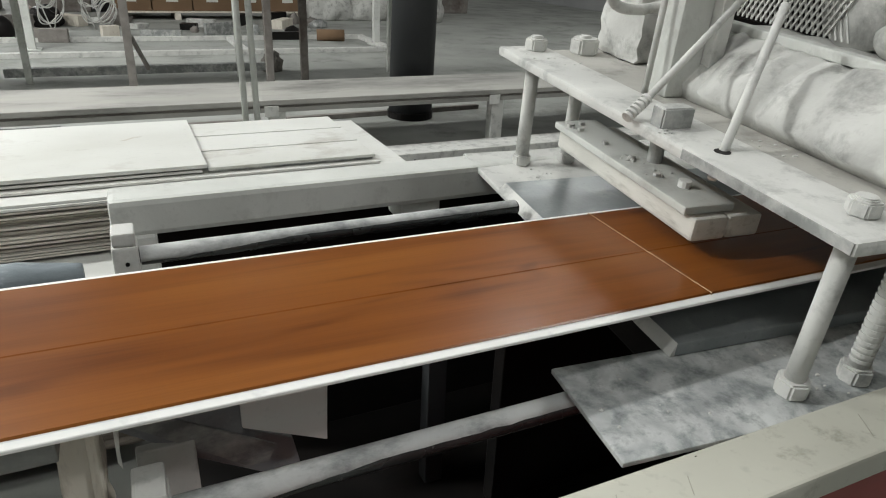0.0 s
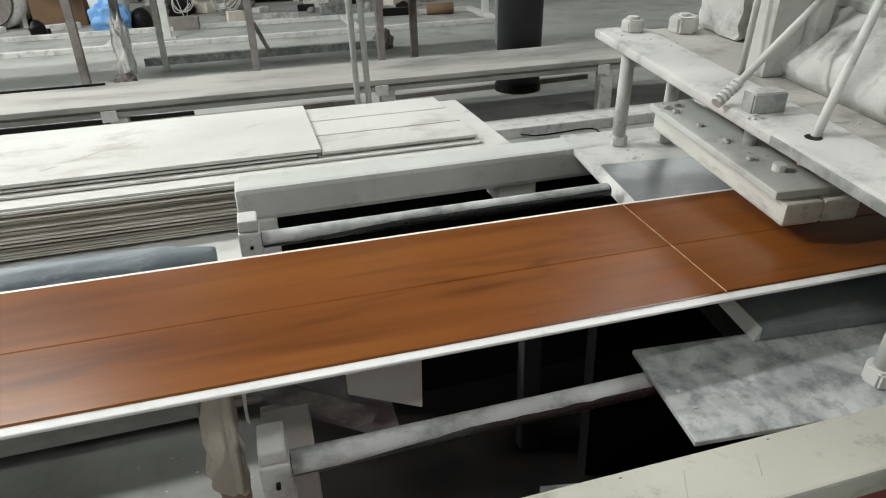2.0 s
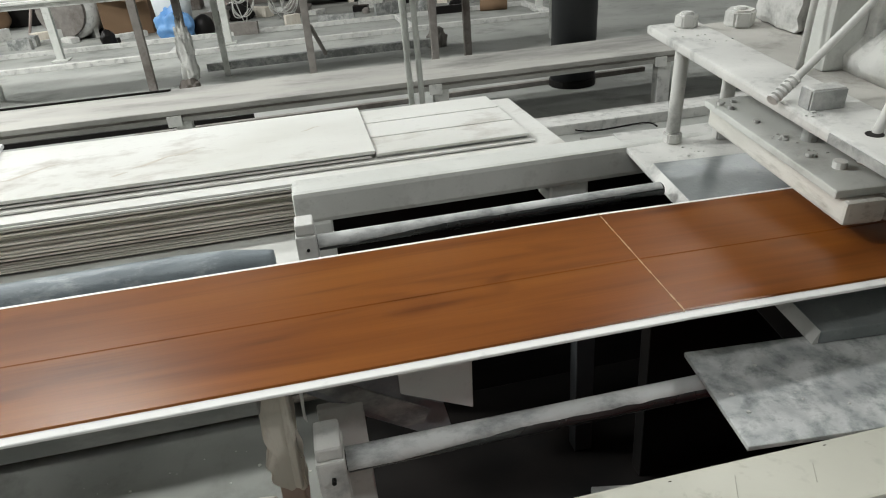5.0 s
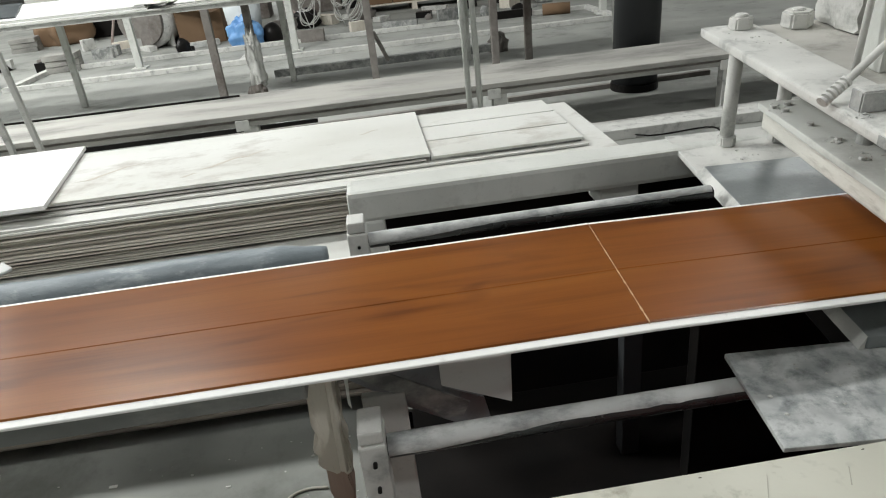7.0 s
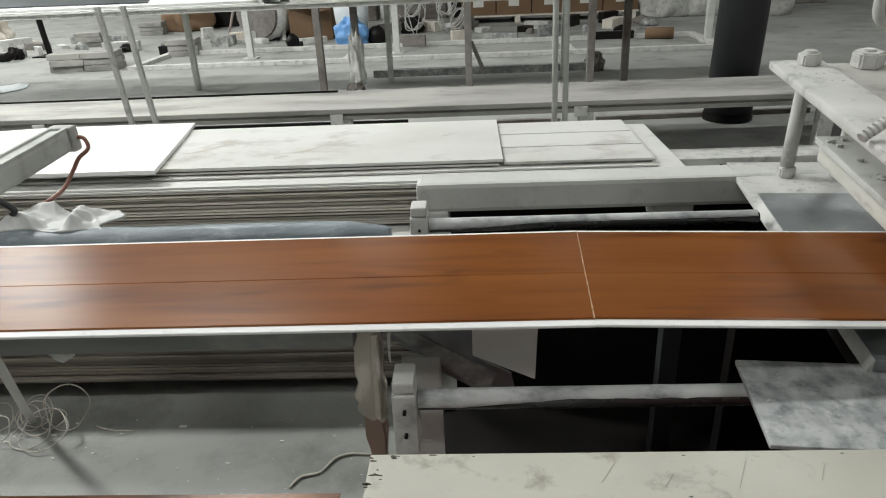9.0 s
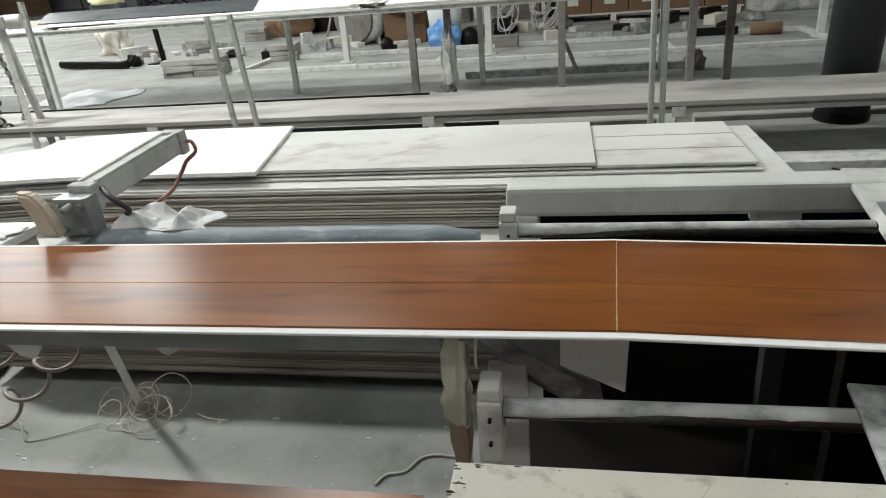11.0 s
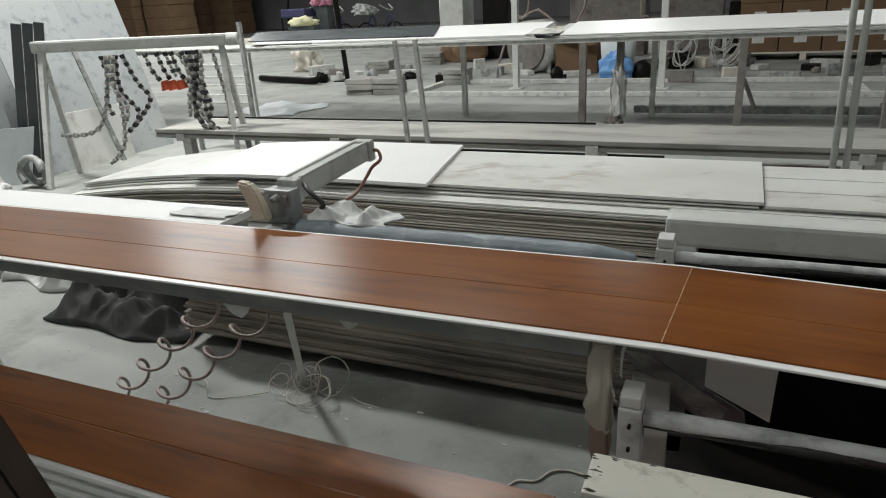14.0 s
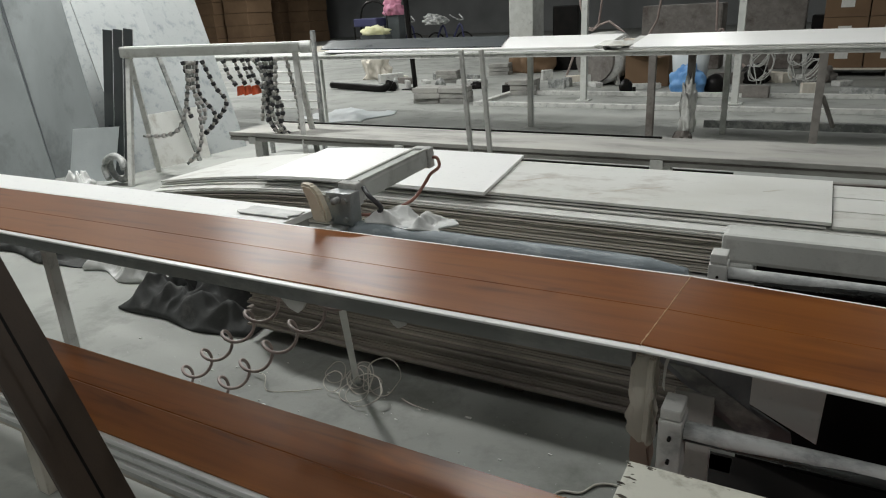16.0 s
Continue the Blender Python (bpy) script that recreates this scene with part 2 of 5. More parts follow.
def part(name, bm, material, parent, label="", smooth=False):
    """One mesh under a thing (or under a part of it), from a bmesh in the world's metres."""
    root = parent
    while root.parent:
        root = root.parent
    bmesh.ops.translate(bm, verts=bm.verts, vec=-BASE.get(root.name, Vector((0, 0, 0))))
    me = bpy.data.meshes.new(name)
    bmesh.ops.recalc_face_normals(bm, faces=bm.faces)
    bm.to_mesh(me)
    bm.free()
    me.materials.append(material)
    if smooth:
        for p in me.polygons:
            p.use_smooth = True
    ob = new(name, me)
    ob.parent = parent
    if label:
        ob["label"] = label
    return ob


def solo(name, bm, material, label, category, group="", kind="", smooth=False):
    """A thing that is one mesh alone."""
    lo = Vector([min(v.co[i] for v in bm.verts) for i in range(3)])
    hi = Vector([max(v.co[i] for v in bm.verts) for i in range(3)])
    at = Vector(((lo.x + hi.x) / 2, (lo.y + hi.y) / 2, lo.z))
    bmesh.ops.translate(bm, verts=bm.verts, vec=-at)
    bmesh.ops.recalc_face_normals(bm, faces=bm.faces)
    me = bpy.data.meshes.new(name)
    bm.to_mesh(me)
    bm.free()
    me.materials.append(material)
    if smooth:
        for p in me.polygons:
            p.use_smooth = True
    ob = new(name, me)
    ob.location = at
    return tagged(ob, label, category, group, kind)


def box(x0, x1, y0, y1, z0, z1, bevel=0.003, bm=None, m=None):
    b = bmesh.new()
    bmesh.ops.create_cube(b, size=1)
    bmesh.ops.transform(b, matrix=Matrix.LocRotScale(((x0 + x1) / 2, (y0 + y1) / 2, (z0 + z1) / 2), None, (x1 - x0, y1 - y0, z1 - z0)), verts=b.verts)
    if bevel:
        bmesh.ops.bevel(b, geom=b.edges[:], offset=min(bevel, 0.4 * min(x1 - x0, y1 - y0, z1 - z0)), segments=2, affect="EDGES", profile=0.6)
    if m is not None:
        bmesh.ops.transform(b, matrix=m, verts=b.verts)
    return join(bm, b)


def join(bm, b):
    if bm is None:
        return b
    me = bpy.data.meshes.new("tmp")
    b.to_mesh(me)
    b.free()
    bm.from_mesh(me)
    bpy.data.meshes.remove(me)
    return bm


def rod(a, b, r, r2=None, seg=16, bm=None, bevel=0.0):
    """A round bar from a to b."""
    a, b = Vector(a), Vector(b)
    q = bmesh.new()
    d = b - a
    bmesh.ops.create_cone(q, cap_ends=True, segments=seg, radius1=r, radius2=r if r2 is None else r2, depth=d.length)
    if bevel:
        bmesh.ops.bevel(q, geom=[e for e in q.edges if len(e.link_faces) == 2 and max(len(f.verts) for f in e.link_faces) > 4], offset=bevel, segments=2, affect="EDGES")
    m = Matrix.Translation((a + b) / 2) @ d.to_track_quat("Z", "Y").to_matrix().to_4x4()
    bmesh.ops.transform(q, matrix=m, verts=q.verts)
    return join(bm, q)


def beam(a, b, w, h, bevel=0.003, bm=None, up=(0, 0, 1)):
    """A square bar from a to b, w wide and h high."""
    a, b = Vector(a), Vector(b)
    d = b - a
    zax = d.normalized()
    xax = Vector(up).cross(zax)
    if xax.length < 1e-4:
        xax = Vector((1, 0, 0))
    xax.normalize()
    yax = zax.cross(xax)
    m = Matrix.Translation((a + b) / 2) @ Matrix((xax, yax, zax)).transposed().to_4x4()
    return box(-w / 2, w / 2, -h / 2, h / 2, -d.length / 2, d.length / 2, bevel, bm, m)


def tube(points, r, seg=8, bm=None, smooth=4):
    """A hose through the points, rounded by Catmull-Rom."""
    p = [Vector(q) for q in points]
    path = []
    for i in range(len(p) - 1):
        p0, p1, p2, p3 = p[max(i - 1, 0)], p[i], p[i + 1], p[min(i + 2, len(p) - 1)]
        for k in range(smooth):
            t = k / smooth
            path.append(0.5 * (2 * p1 + (p2 - p0) * t + (2 * p0 - 5 * p1 + 4 * p2 - p3) * t * t + (3 * p1 - p0 - 3 * p2 + p3) * t ** 3))
    path.append(p[-1])
    b = bm or bmesh.new()
    rings = []
    side = Vector((0.3, 0.2, 1)).normalized()
    for i, c in enumerate(path):
        d = (path[min(i + 1, len(path) - 1)] - path[max(i - 1, 0)]).normalized()
        u = d.cross(side)
        if u.length < 0.05:
            u = d.cross(Vector((1, 0, 0)))
        u.normalize()
        v = d.cross(u)
        rings.append([b.verts.new(c + r * (math.cos(a) * u + math.sin(a) * v)) for a in [2 * math.pi * k / seg for k in range(seg)]])
    for r0, r1 in zip(rings, rings[1:]):
        for k in range(seg):
            b.faces.new((r0[k], r0[(k + 1) % seg], r1[(k + 1) % seg], r1[k]))
    b.faces.new(rings[0])
    b.faces.new(rings[-1])
    return b


def prism(outline, axis, lo, hi, bm=None, bevel=0.0):
    """An outline in the two other axes, drawn out along axis from lo to hi."""
    b = bmesh.new()

    def at(p, w):
        return {"x": (w, p[0], p[1]), "y": (p[0], w, p[1]), "z": (p[0], p[1], w)}[axis]

    v0 = [b.verts.new(at(p, lo)) for p in outline]
    v1 = [b.verts.new(at(p, hi)) for p in outline]
    b.faces.new(v0)
    b.faces.new(v1)
    for i in range(len(outline)):
        j = (i + 1) % len(outline)
        b.faces.new((v0[i], v0[j], v1[j], v1[i]))
    bmesh.ops.recalc_face_normals(b, faces=b.faces)
    if bevel:
        bmesh.ops.bevel(b, geom=b.edges[:], offset=bevel, segments=2, affect="EDGES")
    return join(bm, b)


def hexnut(c, r, h, bm=None, turn=0.2):
    q = bmesh.new()
    bmesh.ops.create_cone(q, cap_ends=True, segments=6, radius1=r, radius2=r, depth=h)
    bmesh.ops.bevel(q, geom=q.edges[:], offset=0.12 * h, segments=2, affect="EDGES")
    bmesh.ops.transform(q, matrix=pose(c[0], c[1], c[2] + h / 2, 0, 0, math.degrees(turn)), verts=q.verts)
    return join(bm, q)


def lumpy(sx, sy, sz, at, amount=0.25, freq=2.0, sub=3, seed=0.0, flat=True, m=None):
    """A rounded uneven lump, flat underneath, standing at at."""
    b = bmesh.new()
    bmesh.ops.create_icosphere(b, subdivisions=sub, radius=1)
    for v in b.verts:
        k = 1 + amount * noise.noise(v.co * freq + Vector((seed, seed * 2, seed * 3)))
        v.co = Vector((v.co.x * sx * k, v.co.y * sy * k, v.co.z * sz * k))
        if flat and v.co.z < -0.45 * sz:
            v.co.z = -0.45 * sz
    low = min(v.co.z for v in b.verts)
    bmesh.ops.transform(b, matrix=(m or Matrix.Translation(Vector(at) - Vector((0, 0, low)))), verts=b.verts)
    return b


def cloth_sheet(x0, x1, y0, y1, z, height, freq, seed, nx=40, ny=30, thick=0.004):
    """A crumpled sheet lying on z."""
    b = bmesh.new()
    g = {}
    for lay in (0, 1):
        for i in range(nx + 1):
            for j in range(ny + 1):
                u, v = i / nx, j / ny
                x, y = x0 + (x1 - x0) * u, y0 + (y1 - y0) * v
                x += 0.12 * (x1 - x0) * noise.noise(Vector((v * 2.3, seed, 1)))
                y += 0.15 * (y1 - y0) * noise.noise(Vector((u * 2.3, seed, 5)))
                edge = min(u, 1 - u, v, 1 - v) * 5
                ridge = 1 - abs(noise.noise(Vector((x * freq, y * freq, seed)))) * 2.2
                fold = 1 - abs(noise.noise(Vector((x * freq * 2.3, y * freq * 2.3, seed + 3)))) * 2
                h = height * max(0.0, 0.65 * ridge + 0.35 * fold) * min(1, edge + 0.15)
                g[lay, i, j] = b.verts.new((x, y, z + (h + thick if lay else 0)))
    for i in range(nx):
        for j in range(ny):
            for lay in (0, 1):
                b.faces.new([g[lay, *k] for k in ((i, j), (i + 1, j), (i + 1, j + 1), (i, j + 1))])
    for i in range(nx):
        for j in (0, ny):
            b.faces.new((g[0, i, j], g[0, i + 1, j], g[1, i + 1, j], g[1, i, j]))
    for j in range(ny):
        for i in (0, nx):
            b.faces.new((g[0, i, j], g[0, i, j + 1], g[1, i, j + 1], g[1, i, j]))
    return b


# ---- setting ----
def setting():
    solo("floor", box(-38, 12, -8, 38, -0.2, 0, 0), CONCRETE, "dusty grey concrete factory floor", "floor", kind="structure")
    for name, b in (("wall_west", (-38.3, -38, -8, 38)), ("wall_east", (12, 12.3, -8, 38)), ("wall_south", (-38.3, 12.3, -8.3, -8)), ("wall_north", (-38.3, 12.3, 38, 38.3))):
        solo(name, box(*b, 0, 6.5, 0), WALL, "dim grey factory hall wall", "wall", kind="structure")
    solo("ceiling", box(-38.3, 12.3, -8.3, 38.3, 6.5, 6.7, 0), ROOF, "grey steel factory roof", "ceiling", kind="structure")


# Hall lamps, all unseen: some placed from shadows and sheen, others added as fill.
LAMPS = ((-6.0, 3.0, 740), (0.8, 3.0, 40), (-11.6, 10.3, 320), (-8.4, 10.3, 300), (-14.5, 15.8, 420), (-20.5, 15.8, 450), (-2.8, 5.6, 215), (4.6, 5.4, 85), (8.3, 9.9, 90), (-2.4, -1.3, 85), (-7.0, -5.2, 90), (4.5, -3.5, 160), (-20.0, 21.0, 1000), (-3.5, 23.0, 650), (4.0, 23.0, 200))


def ceiling_lamps():
    for x, y, power in LAMPS:
        e = thing("ceiling_lamp", (x, y, 6.0), "long white lamp added out of view under the roof", "ceiling lamp", "hall lamps")
        part("housing", box(x - 0.75, x + 0.75, y - 0.15, y + 0.15, 6.0, 6.07), CASTING, e)
        part("diffuser", box(x - 0.72, x + 0.72, y - 0.12, y + 0.12, 5.97, 5.998, 0.01), LAMP, e, "glowing white diffuser")
        for s in (-0.6, 0.6):
            part("hanger", rod((x + s, y, 6.07), (x + s, y, 6.5), 0.006, seg=8), STEEL, e)
        lamp = bpy.data.lights.new("lamp_light", "AREA")
        lamp.shape, lamp.size, lamp.size_y = "RECTANGLE", 1.4, 0.5
        lamp.energy, lamp.color = power, (0.97, 0.985, 0.965)
        new("lamp_light", lamp).location = (x, y, 5.95)


# ---- the moving panels ----
W = 0.325
SKEW = 0.07
BURR = mat("pale_saw_burr", (0.56, 0.4, 0.26), (0.42, 0.27, 0.15), 30, 0.8, bump=0)


def wood_panel(x0, x1, cut, label):
    e = thing("wood_panel", (0, 0, 0), label, "panel", "brown panels on the line")
    t = 0.022
    core = prism([(-0.004, -0.0105), (W + 0.007, -0.0105), (W + 0.007, -0.0012), (W + 0.0003, -0.0012), (W, -0.0026), (0.0, -0.0025), (-0.0015, -0.0034), (-0.0102, -0.0052), (-0.0112, -0.0062), (-0.0112, -0.009), (-0.0095, -0.0105)], "x", x0, x1)
    g, d = 0.15, 0.0011
    top = [(0.0, -0.002), (0.002, 0), (g - 0.0012, 0), (g, -d), (g + 0.0022, 0), (W - 0.002, 0), (W, -0.002), (W, -0.0024), (0.0, -0.0024)]
    film = prism(top, "x", x0 + (0.0007 if cut < 0 else 0), x1 - (0.0007 if cut > 0 else 0))
    for q in (core, film):
        for v in q.verts:
            if abs(v.co.x) < 0.01:
                v.co.x += SKEW * (v.co.y - W / 2)
    part("core", core, PVC, e, "white foamed plastic core with a bare edge")
    part("film", film, FILM, e, "glossy brown wood-grain film with a groove")
    # ragged pale burr along the saw cut
    b = bmesh.new()
    rnd = random.Random(5)
    xe = x1 if cut > 0 else x0
    for k in range(46):
        y = 0.002 + (W - 0.004) * k / 45
        s = 0.0003 + 0.0011 * rnd.random() ** 2
        box(xe - s - 0.0004, xe + s - 0.0004, y - 0.0032, y + 0.0034, -0.003, 0.0003 + 0.0005 * rnd.random(), 0, b)
    for v in b.verts:
        v.co.x += SKEW * (v.co.y - W / 2)
    part("saw_burr", b, BURR, e, "ragged pale burr of the saw cut")
    return e


# ---- the line: frame, rods, pipe, pusher ----
def line_frame():
    e = thing("line_frame", (-1.8, 0.16, 0), "dusty grey steel frame under the moving panels", "frame")
    def fall(b):
        for v in b.verts:
            v.co.z += 0.006 * v.co.x
        return b

    part("front_rail", fall(box(-4.4, -0.05, 0.03, 0.075, 0.835, 0.87)), RAIL, e, "dusty steel angle rail")
    part("back_rail", fall(box(-4.4, -0.05, 0.25, 0.295, 0.835, 0.87)), RAIL, e)
    for x in (-4.2, -3.2, -2.1, -1.05, -0.35):
        part("cross_bar", fall(box(x - 0.02, x + 0.02, 0.075, 0.25, 0.836, 0.866)), RAIL, e)
    for x in (-4.2, -2.18):
        part("leg", box(x - 0.018, x + 0.018, 0.254, 0.29, 0, 0.825), DUSTY, e)
    part("tab", prism([(-0.825, 0.806), (-0.8, 0.798), (-0.785, 0.81), (-0.77, 0.832), (-0.85, 0.832)], "y", 0.035, 0.041), DUSTY, e)
    part("tab", prism([(-0.556, 0.836), (-0.542, 0.818), (-0.530, 0.812), (-0.512, 0.822), (-0.504, 0.836)], "y", 0.036, 0.042), DUSTY, e, "torn pale plastic tab")
    solo("plastic_board", fall(box(-4.6, -1.1, W + 0.012, W + 0.155, 0.876, 0.896, 0.002)), BRIGHT, "bare white plastic board lying beside the brown panel", "board")
    solo("support_ledge", fall(box(-4.4, -1.12, 0.297, W + 0.145, 0.834, 0.872, 0.004)), DUSTY, "dusty grey steel ledge under the white board", "ledge")


def dust_cap(x0, x1, y, z, r):
    """A ragged skin of dust over the upper side of a rod along x."""
    b = bmesh.new()
    n, m = 160, 10
    prev = None
    for i in range(n + 1):
        x = x0 + (x1 - x0) * i / n
        f = 0.08 * noise.noise(Vector((x * 6, 1.0, y))) + 0.14 * noise.noise(Vector((x * 40, 5.0, y)))
        thick = max(0.0, (0.28 - x) * 6)
        lo, hi = math.radians(30) - f * 0.5, math.radians(158 + min(45, 45 * thick)) + 0.8 * f
        row = []
        for k in range(m + 1):
            a = lo + (hi - lo) * k / m
            rr = r + (0.0011 if 0 < k < m else -0.0005)
            row.append(b.verts.new((x, y + rr * math.cos(a), z + rr * math.sin(a))))
        if prev:
            for k in range(m):
                b.faces.new((prev[k], prev[k + 1], row[k + 1], row[k]))
        prev = row
    return b


def base_frame():
    """The box-shaped bed on which the saw carriage runs."""
    e = thing("machine_bed", (0.7, 0.3, 0), "dusty grey machine bed with slots and guide rods", "machine bed")
    x0, x1, yf, yb, zt = 0.0, 1.9, 0.73, 0.83, 0.862
    b = bmesh.new()
    box(x0, x1, yf, yb, 0.785, zt, 0.012, b)
    box(x0, 0.08, yf, yb, 0.62, 0.79, 0.008, b)
    box(0.60, 0.70, yf + 0.01, yb, 0.74, 0.79, 0.008, b)
    part("back_beam", b, CASTING, e, "pale grey painted beam with a long slot")
    # Black sheet puts the dark of the slot and bed interior into colour.
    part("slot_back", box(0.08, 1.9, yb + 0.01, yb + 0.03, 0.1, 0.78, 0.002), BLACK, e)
    part("front_beam", box(0.0, 1.9, -0.265, -0.178, 0.768, 0.805, 0.004), CREAM, e, "cream painted beam with chipped edges")
    rnd = random.Random(21)
    for k in range(26):
        x = 0.003 + (rnd.random() ** 2.6) * 1.1
        side = k % 3
        y = (-0.263 + 0.007 * rnd.random(), -0.182 - 0.006 * rnd.random(), -0.25 + 0.06 * rnd.random())[side]
        if side == 2:
            x = 0.002 + 0.05 * rnd.random() ** 2
        n, rr = rnd.randint(7, 11), 0.0008 + 0.003 * rnd.random() ** 2
        pts = [(x + 1.8 * rr * rnd.uniform(0.35, 1.4) * math.cos(2 * math.pi * i / n), y + 0.7 * rr * rnd.uniform(0.35, 1.3) * math.sin(2 * math.pi * i / n)) for i in range(n)]
        part("paint_chip", prism(pts, "z", 0.8051, 0.8055), CHIP, e)
    for k in (0, 3, 6, 8, 11):
        x = (0.28, 0.30, 0.33, 0.37, 0.40, 0.42, 0.45, 0.52, 0.55, 0.66, 0.71, 0.83)[k] + rnd.uniform(-0.01, 0.01)
        l = rnd.uniform(0.008, 0.028)
        part("scuff", beam((x, -0.245 + 0.03 * rnd.random(), 0.8053), (x + l, -0.235 + l + 0.02 * rnd.random(), 0.8053), rnd.uniform(0.0007, 0.0012), 0.0005, 0), SCUFF, e)
    part("corner_post", box(0.002, 0.068, -0.263, -0.2, 0.15, 0.767, 0.004), CREAM, e, "cream painted corner post")
    part("front_panel", box(0.069, 1.9, -0.259, -0.2, 0.15, 0.767, 0.003), REDPAINT, e, "dull red painted front panel")
    # Black floor sheet, coloured for the shade inside the bed.
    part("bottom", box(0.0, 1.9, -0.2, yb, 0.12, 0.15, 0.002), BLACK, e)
    part("end_plate", box(0.014, 0.08, 0.095, 0.11, 0.15, 0.772, 0.003), DUSTY, e)
    # Grey upright in near-black, so the bed's shade is in its colour.
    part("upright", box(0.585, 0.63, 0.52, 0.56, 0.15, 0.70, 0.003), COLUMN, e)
    for x in (0.0, 1.82):
        for y in (-0.255, 0.74):
            part("foot", box(x, x + 0.08, y, y + 0.08, 0, 0.15, 0.004), DUSTY, e)
    for y, z, r in ((0.012, 0.7475, 0.0168), (0.47, 0.858, 0.015)):
        g = part("guide_rod", rod((0.045, y, z), (1.85 if z < 0.8 else 0.74, y, z), r, seg=28, bevel=0.003), BAREROD, e, "oily steel guide rod under a coat of dust", smooth=True)
        part("dust_layer", dust_cap(0.047, 1.84 if z < 0.8 else 0.735, y, z, r), DUST, g, "grey dust settled on the rod", smooth=True)
        bl = bmesh.new()
        if y < 0.1:
            box(0.008, 0.046, y - 0.03, y + 0.03, 0.66, 0.776, 0.004, bl)
            box(0.010, 0.044, y - 0.028, y + 0.028, 0.777, 0.799, 0.004, bl)
        else:
            box(0.008, 0.046, y - 0.026, y + 0.026, 0.60, 0.885, 0.004, bl)
            box(0.010, 0.044, y - 0.024, y + 0.024, 0.886, 0.908, 0.004, bl)
        part("rod_bracket", bl, DUSTY, e, "bolted pale clamp block on the rod's end")
        for dz in (-0.045, 0.0):
            part("bolt", rod((0.028, y - (0.038 if y < 0.1 else 0.029), z + dz), (0.028, y - 0.02, z + dz), 0.0032, seg=10), BLACK, e)
    part("low_bar", beam((0.41, 0.03, 0.55), (0.6, -0.01, 0.55), 0.035, 0.015, 0.003), STEEL, e, "dusty flat bar low in the bed")
    # Black sheet added for the shade in the bed's right half.
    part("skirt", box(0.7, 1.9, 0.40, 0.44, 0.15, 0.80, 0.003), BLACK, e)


def under_clutter():
    """Offcuts and bars hanging between the bed and the line frame."""
    e = thing("timber_post", (-0.035, 0.09, 0), "split pale timber post with a reddish foot under the panels", "post")
    part("upper_splinter", prism([(-0.046, 0.672), (-0.038, 0.664), (-0.03, 0.671), (-0.024, 0.66), (-0.014, 0.668), (-0.017, 0.70), (-0.013, 0.722), (-0.018, 0.745), (-0.014, 0.79), (-0.017, 0.82), (-0.013, 0.846), (-0.028, 0.85), (-0.041, 0.845), (-0.062, 0.849), (-0.058, 0.81), (-0.061, 0.765), (-0.056, 0.742), (-0.067, 0.716), (-0.059, 0.704), (-0.064, 0.69), (-0.056, 0.678)], "y", 0.06, 0.098, bevel=0.0025), TIMBER, e)
    part("split_lath", beam((-0.021, 0.054, 0.845), (-0.026, 0.057, 0.675), 0.007, 0.012, 0.002), TIMBER, e, "thin lath split from the post")
    part("lower_splinter", prism([(-0.05, 0.0), (-0.024, 0.0), (-0.021, 0.42), (-0.026, 0.56), (-0.019, 0.62), (-0.023, 0.645), (-0.017, 0.672), (-0.022, 0.71), (-0.034, 0.695), (-0.041, 0.712), (-0.055, 0.69), (-0.057, 0.62), (-0.05, 0.585), (-0.053, 0.52), (-0.054, 0.3)], "y", 0.074, 0.115, bevel=0.003), REDWOOD, e, "reddish torn wood")
    solo("white_offcut", prism([(0.135, 0.87), (0.245, 0.87), (0.242, 0.80), (0.24, 0.728), (0.135, 0.778)], "y", 0.088, 0.096, bevel=0.001), PVC, "torn white plastic offcut hanging beside the rod", "offcut")
    solo("dark_offcut", prism([(-0.032, 0.83), (0.0, 0.858), (0.138, 0.86), (0.136, 0.748), (0.035, 0.777)], "y", 0.1, 0.106, bevel=0.001), STRAP, "dusty dark plastic offcut hanging below the panels", "offcut")
    solo("dusty_lath", prism([(-0.002, 0.821), (0.041, 0.820), (0.176, 0.734), (0.164, 0.708), (0.137, 0.711)], "y", 0.0968, 0.0995, bevel=0.0008), ROD, "dusty grey plastic lath slanting down below the panels", "lath")
    solo("slanted_strap", prism([(0.03, 0.776), (0.125, 0.752), (0.141, 0.748), (0.202, 0.715), (0.214, 0.651), (0.2, 0.646), (0.184, 0.653), (0.071, 0.725)], "y", 0.126, 0.132, bevel=0.001), STRAP, "dusty dark plastic strap slanting down beside the rod", "strap")
    solo("curved_offcut", prism([(-0.001, 0.80), (0.0, 0.845), (0.004, 0.858), (0.009, 0.856), (0.005, 0.84), (0.003, 0.815), (0.003, 0.79)], "y", 0.05, 0.054, bevel=0.001), LABEL, "curled pale plastic offcut beside the rod bracket", "offcut")


